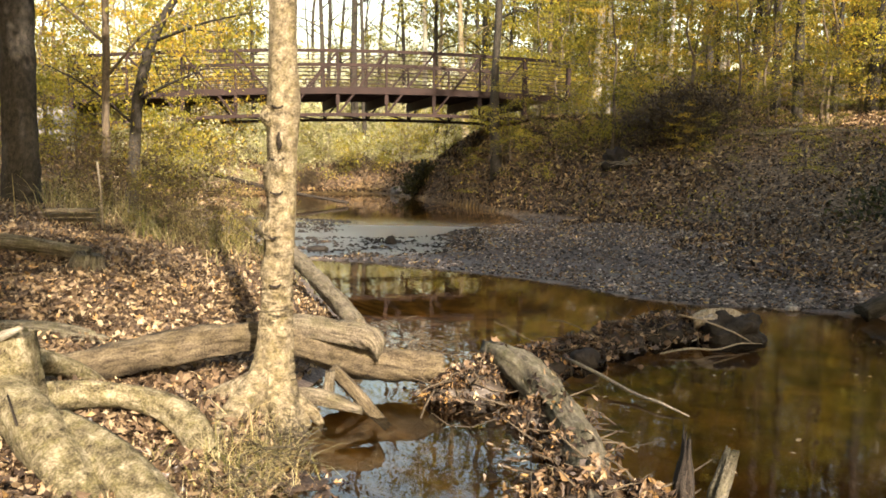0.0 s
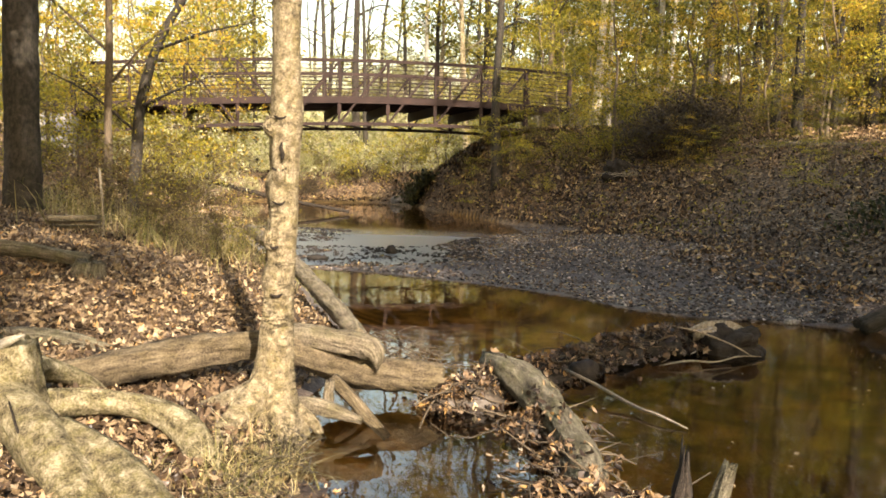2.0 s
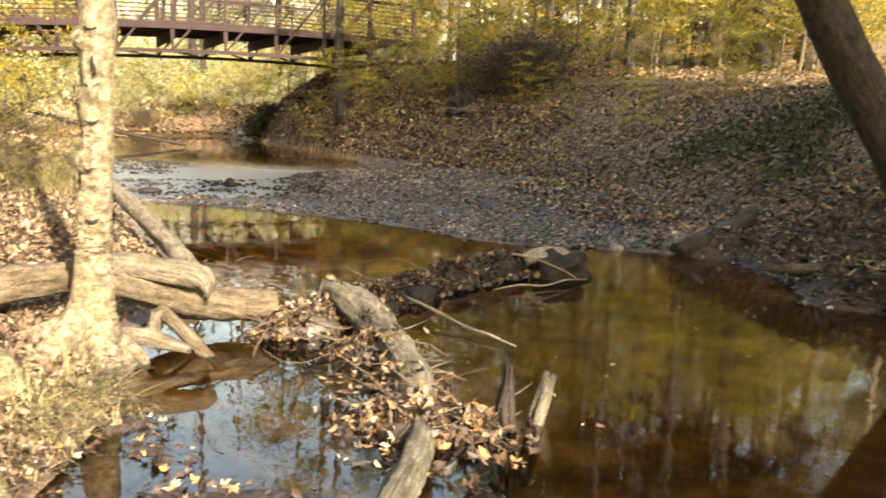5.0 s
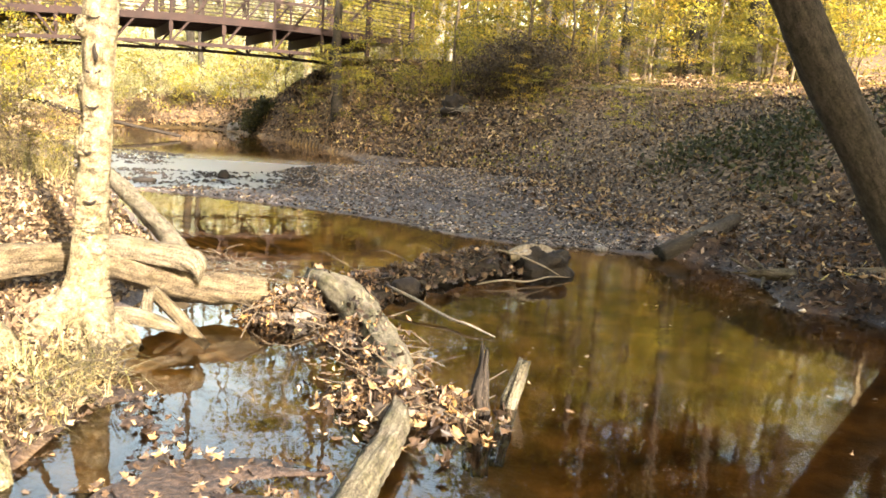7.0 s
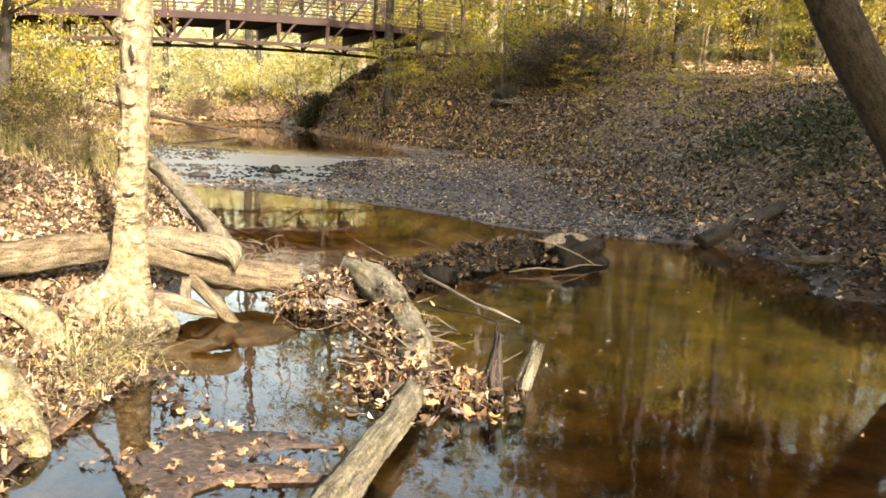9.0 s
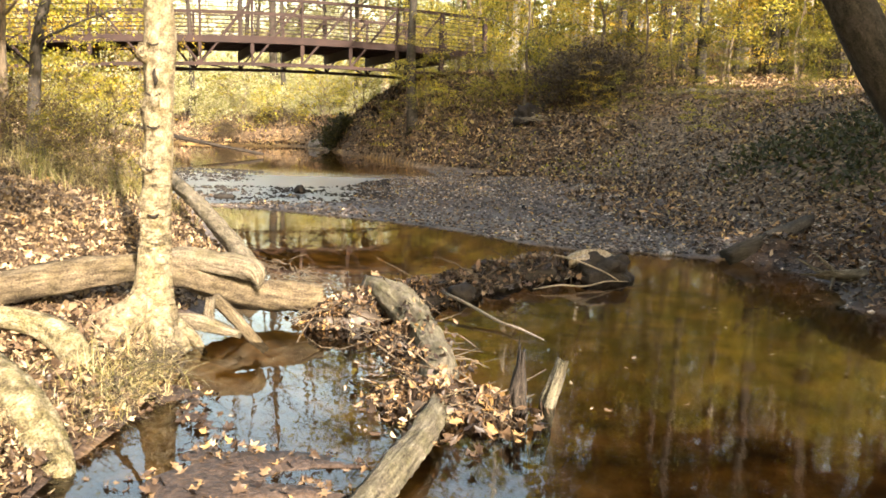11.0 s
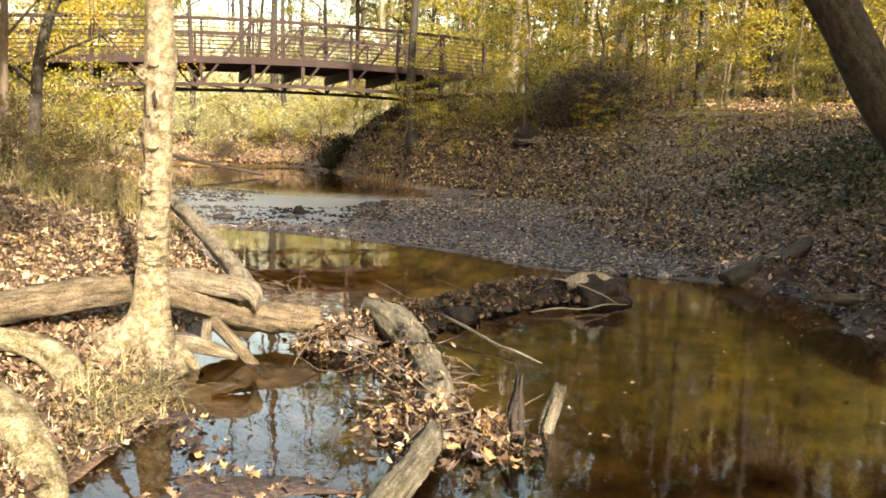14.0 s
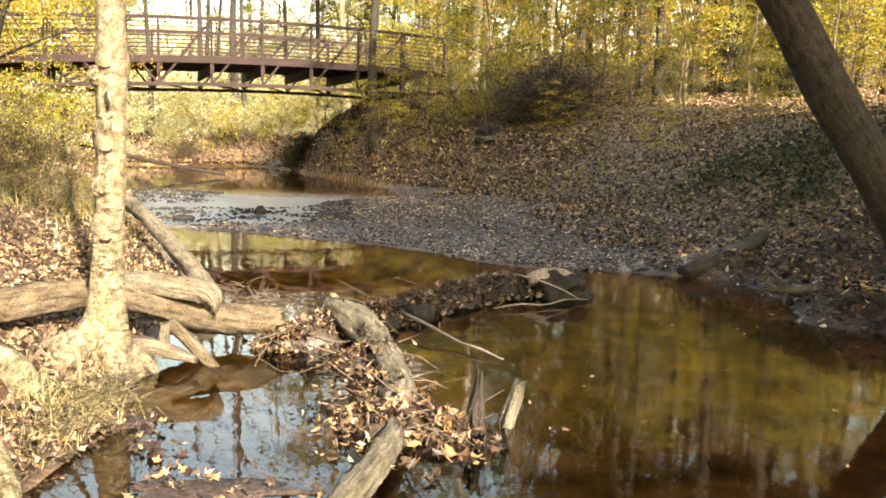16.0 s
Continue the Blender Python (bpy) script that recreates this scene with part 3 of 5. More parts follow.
def land(x, y):
    """Height of the ground; 0 is the water's level."""
    x, y = np.asarray(x, dtype=float), np.asarray(y, dtype=float)
    wob = 0.10 * rough_noise(x, y, 2.6, 3) * soft(y, 6, 9)
    xl, xr, xf = along(SHORE_LEFT, y) + wob, along(SHORE_RIGHT, y) + wob, along(BANK_FOOT, y)
    inside = np.minimum(x - xl, xr - x)
    deep = -np.clip(inside * 0.32, 0, 0.30 + 0.06 * rough_noise(x, y, 1.2, 5))
    dl = np.clip(xl - x, 0, None)
    steep = 0.35 + 0.5 * soft(y, 6.5, 9)
    left = (0.15 + 0.07 * soft(y, 6.5, 9)) * soft(dl, 0, steep) + 1.7 * (1 - np.exp(-0.115 * np.clip(dl - 0.2, 0, None))) * (0.40 + 0.60 * soft(y, 4.5, 8.5)) + 0.05 * rough_noise(x, y, 1.5, 8) * soft(dl, 0, 1.2)
    left = left + 1.6 * soft(-x, 9.5, 13.5) * soft(y, 20, 26) * (1 - soft(y, 34, 60))
    left = left * np.where((y > 13.6) & (y < 18.2), soft(dl, 1.4, 3.4) * 1.0, 1.0) + 0.02
    dr = np.clip(x - xr, 0, None)
    flat_bar = 0.02 + 0.05 * dr * soft(dr, 0, 3) + 0.012 * rough_noise(x, y, 3.0, 2)
    climb = np.clip(x - xf, 0, None)
    grade = 0.46 + 0.3 * soft(y, 21, 25) + 1.3 * soft(y, 25.5, 28) - 1.5 * soft(y, 34, 40)
    top = 3.15 + 0.02 * np.clip(climb - 6, 0, 200) + 0.25 * rough_noise(x, y, 0.25, 12)
    top = top - 0.62 * soft(x, 7.5, 10.5) * (1 - soft(x, 40, 70)) * soft(y, 17, 21)
    top = top + 0.11 * np.clip(y - 25, 0, 75) * soft(x, 6.5 + 0.06 * np.clip(y - 25, 0, 75), 10.5 + 0.1 * np.clip(y - 25, 0, 75))
    top = top * (1 - 0.68 * soft(y, 35, 42) * (1 - soft(x, 2, 14)))
    slope = top * (1 - np.exp(-climb * grade / top * 1.25)) + 0.07 * rough_noise(x, y, 1.1, 6) * soft(climb, 0.2, 1.5)
    right = flat_bar.clip(0.008, 0.35) + slope
    right = np.where(y < 9.6, np.minimum(right, 0.02 + 0.5 * dr) + 0.25 * soft(dr, 0.05, 0.5) * (1 - soft(dr, 0.5, 3)), right)
    z = np.where(inside > 0, deep, np.where(x < (xl + xr) / 2, left, right))
    z = z - 0.24 * np.exp(-(((x + 1.5) / 0.85) ** 2 + ((y - 5.68) / 0.30) ** 2)) - 0.10 * np.exp(-(((x + 1.3) / 0.5) ** 2 + ((y - 4.55) / 0.22) ** 2))
    wet = soft(y, 13.7, 14.3) * (1 - soft(y, 17.4, 18.6)) * soft(x, -4.3, -3.2) * (1 - soft(x, -0.3, 0.9))
    z = z * (1 - wet) + wet * (-0.017 + 0.019 * rough_noise(x, y, 4.0, 17))
    wet = soft(y, 17.6, 18.6) * (1 - soft(y, 22.5, 24.5)) * soft(x, -6.5, -5.4) * (1 - soft(x, -2.6, -1.4))
    z = np.where(z < 0.02, z * (1 - wet) + wet * (-0.014 + 0.019 * rough_noise(x, y, 3.0, 18)), z)
    sand = soft(y, 37.0, 38.2) * (1 - soft(y, 39.5, 41.0)) * soft(x, -13, -11) * (1 - soft(x, -4.6, -3.2))
    z = np.where(z < 0.3, z * (1 - sand) + sand * (0.07 + 0.03 * rough_noise(x, y, 1.2, 19)), z)
    # a spit of mud in the near pool
    ragged = 0.35 * rough_noise(x, y, 9.0, 14)
    far = np.hypot((x - 0.12) / 0.60, (y - 3.40) / 0.52)
    strip = np.abs(x + 0.29 + 0.42 * (y - 4.3)) / 0.15 + np.clip(np.abs(y - 4.3) - 0.35, 0, None) * 9
    mask = np.maximum(soft(1.25 - far + ragged, 0, 0.7), 0.9 * soft(1.3 - strip + ragged, 0, 0.8))
    z = np.where(inside > -0.05, z * (1 - mask) + (0.022 + 0.012 * rough_noise(x, y, 14, 15)) * mask, z)
    return z


def stretch(a, b, fine_a, fine_b, step, grow=1.25):
    mid = list(np.arange(fine_a, fine_b + step / 2, step))
    lo, s = [], step
    while (lo[-1] if lo else fine_a) > a:
        s *= grow
        lo.append((lo[-1] if lo else fine_a) - s)
    hi, s = [], step
    while (hi[-1] if hi else fine_b) < b:
        s *= grow
        hi.append((hi[-1] if hi else fine_b) + s)
    return np.array(lo[::-1] + mid + hi)


def build_ground():
    gx, gy = stretch(-500, 500, -8, 12, 0.12, 1.12), stretch(-300, 900, 2.6, 31, 0.11, 1.05)
    X, Y = np.meshgrid(gx, gy)
    Z = land(X, Y)
    nx, ny = len(gx), len(gy)
    i = np.arange(nx * ny).reshape(ny, nx)
    f = np.stack([i[:-1, :-1], i[:-1, 1:], i[1:, 1:], i[1:, :-1]], -1).reshape(-1, 4)
    me = fast_mesh("ground", np.stack([X, Y, Z], -1).reshape(-1, 3), f)
    xl, xr, xf = along(SHORE_LEFT, Y), along(SHORE_RIGHT, Y), along(BANK_FOOT, Y)
    ragged = 0.35 * rough_noise(X, Y, 1.8, 21)
    gravel = soft(X - (xl + xr) / 2, -1.6, 0.2) * (1 - soft(X - xf + ragged, -0.8, 0.6)) * soft(Y, 9, 9.6)
    gravel = np.maximum(gravel * (1 - soft(Y, 23, 26)), (1 - soft(np.abs(Z), 0.02, 0.10)) * 0.9 * (1 - soft(Y, 23, 26)))
    bed = 1 - soft(Z, -0.05, -0.005)
    bed = np.maximum(bed, soft(Y, 37.0, 38.2) * (1 - soft(Y, 39.5, 41.0)) * soft(X, -13, -11) * (1 - soft(X, -4.6, -3.2)) * 0.6 * (1 - soft(Z, 0.10, 0.2)))
    wet = soft(Y, 13.5, 14.3) * (1 - soft(Y, 22.5, 24.5)) * soft(X + 0.3 * (Y - 14), -4.8, -3.6) * (1 - soft(X + ragged, -0.3, 1.6)) + 0.45 * gravel * (1 - soft(Z, 0.05, 0.2))
    # darker bed towards the right, and a darker band along the near waterline
    darken = soft(X + 0.5 * ragged, 0.9, 2.2) * (1 - soft(Y, 9, 10))
    darken = np.maximum(darken, (1 - soft(Y, 6.0, 6.6)) * soft(Z, -0.03, 0.0) * (1 - soft(Z + 0.1 * ragged, 0.06, 0.14)))
    for key, value in (("gravel", gravel), ("bed", bed), ("darken", darken), ("wet", np.clip(wet, 0, 1))):
        at = me.attributes.new(key, "FLOAT", "POINT")
        at.data.foreach_set("value", value.ravel().astype(np.float32))
    return tagged(put("ground", me, GROUND), "stream banks of leaf mould, wet gravel bar and sandy stream bed", "ground", kind="structure")


build_ground()


def build_water():
    gy = np.concatenate([np.arange(-40, 60, 1.0), np.arange(60, 300, 8.0)])
    v, f = [], []
    for k, y in enumerate(gy):
        v += [(float(along(SHORE_LEFT, y)) - 2.6, y, 0), (float(along(SHORE_RIGHT, y)) + 2.0, y, 0)]
        if k:
            f.append((2 * k - 2, 2 * k - 1, 2 * k + 1, 2 * k))
    return tagged(put("water", fast_mesh("water", v, f), WATER), "shallow clear brown stream water, still and mirror-like", "water", kind="structure")


build_water()


# ---- the footbridge ----
def build_bridge():
    rng = random.Random(4)
    root = tagged(new("footbridge"), "rust-brown steel truss footbridge with close horizontal rails, spanning the stream", "bridge")
    P0, ang = Vector((-3.82, 28.0, 0)), radians(15.5)
    u, w = Vector((math.cos(ang), math.sin(ang), 0)), Vector((-math.sin(ang), math.cos(ang), 0))
    s0, panel, n = -8.2, 1.645, 9
    mid, half = -0.2, 8.8

    def at(s, z, side):
        arch = 0.36 * (1 - ((s - mid) / half) ** 2) + 0.030 * (s - mid)
        return P0 + u * s + w * side + Vector((0, 0, z + arch))

    low, deck, top, width = 2.73, 3.62, 4.82, 4.3
    for side in (0.0, width):
        for name, z, b, h, more in (("top_chord", top, 0.11, 0.10, 1), ("bottom_chord", low, 0.12, 0.11, 0), ("deck_girder", deck - 0.10, 0.10, 0.22, 1)):
            sweep(name, [at(s0 + panel * k, z, side) for k in range(n + 1 + more)], b, h, STEEL, root)
        for k in range(n + 2):
            s = s0 + panel * k
            wide = 0.15 if k in (0, n, n + 1) else 0.075
            bars("post", [box_between(at(s, deck if k > n else low, side), at(s, top, side), wide, wide, u)], STEEL, root)
            if k < n:
                a, b = (s, s + panel) if k > 3 else (s + panel, s)
                bars("diagonal", [box_between(at(a, low, side), at(b, top - 0.03, side), 0.07, 0.07, w)], STEEL, root)
        inner = side + (0.07 if side == 0 else -0.07)
        for k in range(8):
            z = deck + 0.12 + 0.135 * k
            sweep("safety_rail", [at(s0 + panel * j, z, inner) for j in range(n + 2)], 0.022, 0.026, STEEL, root)
    for k in range(n + 1):
        s = s0 + panel * k
        bars("floor_beam", [box_between(at(s, deck - 0.40, -0.05), at(s, deck - 0.40, width + 0.05), 0.12, 0.32)], STEEL, root)
        if k < n:
            bars("wind_brace", [box_between(at(s, low, 0.05), at(s + panel, low, width - 0.05), 0.05, 0.05)], STEEL, root)
    for v in (0.9, 1.75, 2.6, 3.4):
        sweep("stringer", [at(s0 + panel * k, deck - 0.16, v) for k in range(n + 1)], 0.08, 0.16, STEEL, root)
    for k in range(n * 8 + 8):
        s = s0 + panel * k / 8
        bars("plank", [box_between(at(s + 0.105, deck - 0.03, 0.06), at(s + 0.105, deck - 0.03, width - 0.06), 0.205, 0.05)], DECK, root)
    for s, a in ((s0 - 0.4, 1), (s0 + panel * n + 1.9, 2)):
        p = at(s, 0, width / 2)
        bars("abutment", [box_between(Vector((p.x, p.y, 0.6)) - w * 2.7, Vector((p.x, p.y, 0.6)) + w * 2.7, 1.0, 5.0)], CONCRETE, root)
    return root


build_bridge()


# ---- trees ----
def make_tree(name, label, category, height, radius, bark_m, leaf_m, seed, clear=0.35, limbs=9, reach=2.4, leaf=(0.09, 0.17), count=1500, sway=0.25, droop=0.0, shape=2, spread=0.35, layer=0.6):
    """A tree at the origin: tapered wavy trunk, forking limbs, loose leaves along the twigs."""
    rng = np.random.RandomState(seed)
    root = tagged(new(name), label, category, {"tree": "trees of the wood", "shrub": "shrubs on the banks"}[category])
    way = rng.uniform(-1, 1, 2)
    pts = []
    for k in range(7):
        h = height * k / 6
        pts.append((sway * way[0] * math.sin(k * 0.9) + rng.normal(0, 0.03) * k, sway * way[1] * math.sin(k * 0.8) + rng.normal(0, 0.03) * k, h - (0.3 if k == 0 else 0), radius * (1.35 if k == 0 else 1 - 0.135 * k)))
    limb("trunk", pts, bark_m, root, n=22, sides=10, lump=0.07, seed=seed)
    line = spline(pts, 60)
    many, tips = [], []
    for k in range(limbs):
        h = clear + (0.97 - clear) * (k + rng.uniform(0, 0.8)) / limbs
        p = line[min(59, int(h * 59))]
        az = k * 2.4 + rng.uniform(-0.6, 0.6)
        far = reach * (1.15 - 0.6 * h) * rng.uniform(0.7, 1.2)
        up = rng.uniform(0.15, 0.7) - droop
        e = p[:3] + np.array((math.cos(az), math.sin(az), up)) * far
        m = (p[:3] + e) / 2 + np.array((0, 0, 0.12 * far))
        r0 = max(p[3] * 0.45, 0.012)
        path = [(*p[:3], r0), (*m, r0 * 0.6), (*e, r0 * 0.2)]
        many.append(tube_arrays(path, n=6, sides=5, lump=0.05, seed=k))
        row = spline(path, 12)
        for j in range(6):
            q = row[rng.randint(4, 12)]
            d = np.array((math.cos(az + rng.normal(0, 0.9)), math.sin(az + rng.normal(0, 0.9)), rng.normal(0.2, 0.4) - droop))
            tip = q[:3] + d * far * rng.uniform(0.25, 0.55)
            many.append(tube_arrays([(*q[:3], max(q[3] * 0.6, 0.006)), (*tip, 0.004)], n=3, sides=3, lump=0))
            tips.append((q[:3], tip))
    put("branchwork", tubes_mesh("branchwork", many), bark_m, root)
    if count:
        pick = rng.randint(0, len(tips), count)
        k = rng.uniform(0.1, 1.1, count)[:, None]
        a, b = np.array([t[0] for t in tips])[pick], np.array([t[1] for t in tips])[pick]
        places = a * (1 - k) + b * k + rng.normal(0, spread, (count, 3)) * np.array((1, 1, layer))
        put("crown", leaves("crown", places, leaf, rng, shape, 0.8), leaf_m, root, smooth=False)
    return root


def plant(proto, x, y, size=1.0, turn=0.0, lean=(0, 0), tall=1.0, sink=0.05, label=""):
    z = float(land(x, y)) - sink
    if z < 0.06:
        return None
    ob = copy_thing(proto, pose(x, y, z, lean[0], lean[1], turn) @ Matrix.Diagonal((size, size, size * tall, 1)))
    if label:
        ob["label"] = label
    return ob


def hide_far(proto):
    """Sends a finished pattern out of the place once its copies stand."""
    for o in (*proto.children_recursive, proto):
        bpy.data.objects.remove(o)


rngw = np.random.RandomState(11)
TALL = [make_tree("woodland_tree", "tall slender tree with grey-brown bark and thin yellowing crown", "tree", 17, 0.17, (BARK_DARK, BARK_GREY, BARK_TWIG)[k], (OLIVE_LEAF, GREEN_LEAF, GREEN_LEAF)[k], 30 + k, clear=0.32, limbs=15, reach=3.2, count=3400, leaf=(0.14, 0.28), spread=0.45) for k in range(3)]
PALE = make_tree("pale_tree", "tall sunlit tree with pale smooth bark", "tree", 18, 0.24, BARK_PALE, YELLOW_LEAF, 41, clear=0.45, limbs=10, reach=3.0, count=1000, leaf=(0.12, 0.22))
UNDER = [make_tree("understory_tree", "young tree with layered yellow-green autumn leaves", "tree", 6.5, 0.06, BARK_TWIG, (YELLOW_LEAF, GREEN_LEAF, GOLD_LEAF)[k], 50 + k, clear=0.15, limbs=16, reach=2.2, count=3000, leaf=(0.07, 0.14), droop=0.28, spread=0.26, layer=0.22) for k in range(3)]
UNDER_PALE = make_tree("understory_tree", "young tree with thin pale straw-green leaves", "tree", 6.0, 0.05, BARK_STICK, PALE_LEAF, 57, clear=0.1, limbs=15, reach=1.9, count=1900, leaf=(0.08, 0.17), droop=0.1, spread=0.26, layer=0.4)
SHRUB = [make_tree("shrub", "leafy autumn shrub of thin stems on the bank", "shrub", 2.2, 0.022, BARK_TWIG, (GREEN_LEAF, YELLOW_LEAF, RUSSET_LEAF)[k], 60 + k, clear=0.03, limbs=14, reach=1.25, count=1500, leaf=(0.05, 0.10), spread=0.16) for k in range(3)]
BRUSH = make_tree("shrub", "pale straw-green brush of arching stems on the far bank", "shrub", 2.6, 0.018, BARK_STICK, PALE_LEAF, 91, clear=0.02, limbs=18, reach=1.5, count=1300, leaf=(0.07, 0.16), spread=0.17, droop=0.1)
CROWN = make_tree("woodland_tree", "tall straight pine with a high dark green crown", "tree", 21, 0.17, BARK_DARK, DARK_LEAF, 89, clear=0.4, limbs=20, reach=3.4, count=5200, leaf=(0.18, 0.32), spread=0.3)
BARE = make_tree("bare_tree", "tall bare tree with thin leafless branches", "tree", 18, 0.15, BARK_DARK, YELLOW_LEAF, 71, clear=0.3, limbs=14, reach=2.4, count=120, leaf=(0.1, 0.2))

# trees that stand out, by their place
for x, y, s, kind in ((6.0, 36, 0.85, PALE), (6.65, 36.5, 0.5, PALE), (-2.0, 50, 0.75, PALE), (14.6, 32, 0.62, PALE), (9.5, 40, 0.7, PALE), (19.5, 40, 0.7, PALE), (22.5, 42, 0.8, PALE)):
    plant(kind, x, y, s, rngw.uniform(0, 360), (0, 0), 1.0 / max(s, 0.7))
for x, y, s, lean in ((13.3, 27.0, 1.0, (0, -3)), (13.9, 27.3, 0.8, (0, -2)), (12.4, 27.6, 0.5, (0, 2)), (10.6, 26.0, 0.85, (0, 1)), (16.6, 29, 1.0, (0, 3)), (18.0, 28, 1.3, (0, 0)), (19, 32, 1.2, (0, 1))):
    plant(CROWN, x, y, s, rngw.uniform(0, 360), lean, 1.0 / s ** 0.75)
for x, y, s, lean in ((1.02, 28.2, 1.25, (0, -2)), (1.56, 28.3, 1.1, (0, 0)), (15.3, 26.4, 1.75, (0, 1))):
    plant(BARE, x, y, s, 20, lean, 0.8)
# the woods behind
taken = 0
while taken < 120:
    x, y = rngw.uniform(-45, 60), rngw.uniform(34, 95)
    mid_x = float(along(SHORE_LEFT, y) + along(SHORE_RIGHT, y)) / 2
    if abs(x - mid_x) < 6 + 0.05 * y or (y < 36 and x < 6):
        continue
    bearing = x / y
    open_sky = -0.24 < bearing < -0.06
    if open_sky and rngw.random_sample() < 0.3:
        continue
    kind = BARE if open_sky else TALL[taken % 3] if rngw.random_sample() < 0.72 else PALE
    plant(kind, x, y, rngw.uniform(0.7, 1.25), rngw.uniform(0, 360), rngw.normal(0, 2, 2), rngw.uniform(0.85, 1.15))
    taken += 1
for k in range(60):
    x, y = rngw.uniform(4, 45), rngw.uniform(25, 60)
    if x / y < 0.12:
        continue
    plant(UNDER[(1, 0, 1, 1, 2)[k % 5]], x, y, rngw.uniform(0.7, 1.25), rngw.uniform(0, 360))
for k in range(34):
    x, y = rngw.uniform(-26, -7.5), rngw.uniform(17, 48)
    if x > along(SHORE_LEFT, y) - 1.5:
        continue
    plant(UNDER[k % 3], x, y, rngw.uniform(0.6, 1.1), rngw.uniform(0, 360))
for k in range(26):
    plant(BRUSH if k % 3 else SHRUB[0], rngw.uniform(-14, 3), rngw.uniform(52, 66), rngw.uniform(0.9, 1.6), rngw.uniform(0, 360))
for k in range(24):
    y = rngw.uniform(33, 52)
    plant(SHRUB[k % 2], float(along(SHORE_RIGHT, y)) + rngw.uniform(0.8, 7), y, rngw.uniform(0.7, 1.5), rngw.uniform(0, 360))
for k in range(24):
    y = rngw.uniform(27, 52)
    plant(SHRUB[(k + 1) % 2], float(along(SHORE_LEFT, y)) - rngw.uniform(0.8, 7), y, rngw.uniform(0.7, 1.5), rngw.uniform(0, 360))
for k in range(24):
    plant(UNDER_PALE if k % 4 else UNDER[1], rngw.uniform(-18, 3), rngw.uniform(48, 68), rngw.uniform(1.0, 1.35), rngw.uniform(0, 360))
for k in range(16):
    plant(UNDER_PALE if k % 3 else UNDER[1], rngw.uniform(-14, 8), rngw.uniform(50, 75), rngw.uniform(0.9, 1.5), rngw.uniform(0, 360))
for k in range(26):
    x, y = rngw.uniform(7, 18), rngw.uniform(24, 30)
    plant(UNDER[(1, 1, 0, 1, 2)[k % 5]], x, y, rngw.uniform(0.55, 0.95), rngw.uniform(0, 360))
for x, y, s, k in ((1.3, 27.7, 0.5, 1), (0.7, 28.3, 0.45, 1), (2.0, 27.9, 0.5, 0), (3.6, 36, 1.0, 0), (4.7, 38, 1.2, 0), (5.6, 34.5, 0.9, 0), (6.6, 40, 1.2, 1), (3.3, 43, 1.3, 0), (8.0, 42, 1.1, 0), (4.2, 33, 0.7, 1), (7.4, 17.5, 0.22, 0), (8.6, 19.0, 0.28, 1), (6.6, 20.6, 0.25, 1), (9.6, 16.4, 0.25, 1), (10.5, 19.5, 0.3, 1), (8.2, 21.4, 0.3, 1), (9.8, 22.4, 0.35, 1), (11.4, 21.0, 0.35, 1), (6.2, 22.2, 0.25, 2)):
    plant(UNDER[k], x, y, s, rngw.uniform(0, 360))
for x, y, s in ((-9.5, 44, 1.0), (-7.2, 47, 1.1), (-4.6, 44, 0.9), (-3.2, 52, 1.1), (-8.6, 56, 1.2), (-5.8, 60, 1.2), (-1.0, 46, 1.0), (1.4, 44, 1.0), (2.6, 52, 1.1), (-12, 50, 1.1), (-10.6, 62, 1.2), (0.2, 62, 1.2)):
    plant(BARE, x, y, s, rngw.uniform(0, 360), rngw.normal(0, 2, 2))
for x, y, s in ((-5.6, 47.5, 1.5), (1.6, 48.5, 1.5)):
    plant(BARE, x, y, s, rngw.uniform(0, 360))
# unseen shade trees added behind and beside the camera, with a gap through which the sun falls on the near bank
SHADE_CANOPY = make_tree("woodland_tree", "unseen tall leafy tree, added behind or beside the camera to cast shade", "tree", 17, 0.2, BARK_DARK, OLIVE_LEAF, 81, clear=0.22, limbs=20, reach=3.6, count=4400, leaf=(0.18, 0.32), spread=0.17)
HIGH = make_tree("woodland_tree", "unseen very tall tree, its high crown added to dapple the left bank", "tree", 27, 0.24, BARK_DARK, YELLOW_LEAF, 85, clear=0.72, limbs=14, reach=3.0, count=4600, leaf=(0.16, 0.3), spread=0.24)
NARROW = make_tree("woodland_tree", "unseen narrow leafy tree, added to cast shade", "tree", 16, 0.15, BARK_DARK, GREEN_LEAF, 87, clear=0.36, limbs=20, reach=1.7, count=7500, leaf=(0.16, 0.28), spread=0.3)
GAPPY = make_tree("woodland_tree", "unseen tall tree with thin clumped autumn crown, added for dappled shade", "tree", 17, 0.16, BARK_DARK, YELLOW_LEAF, 83, clear=0.3, limbs=16, reach=3.0, count=1500, leaf=(0.14, 0.26), spread=0.16)
for across, y, s in ((-3.6, -6, 0.85), (-3.2, -14, 0.9), (6.2, -16, 1.0), (-6.2, -5, 0.9)):
    plant(GAPPY, across - 0.3735 * y, y, s, rngw.uniform(0, 360))
for across, y, s in ((7.9, -3, 0.95), (6.4, -8, 1.0), (7.0, -12, 1.1), (-5.0, -9, 0.95), (-3.5, -2, 0.8), (-2.9, -10, 0.85)):
    plant(SHADE_CANOPY, across - 0.3735 * y, y, s, rngw.uniform(0, 360))
for row, y in enumerate((5.5, 1.5, -3, -7.5, -12, -17, -22)):
    for k in range(3):
        across = 8.0 + 4.4 * k + (2.0 if row % 2 else 0.0)
        x = across - 0.3735 * y
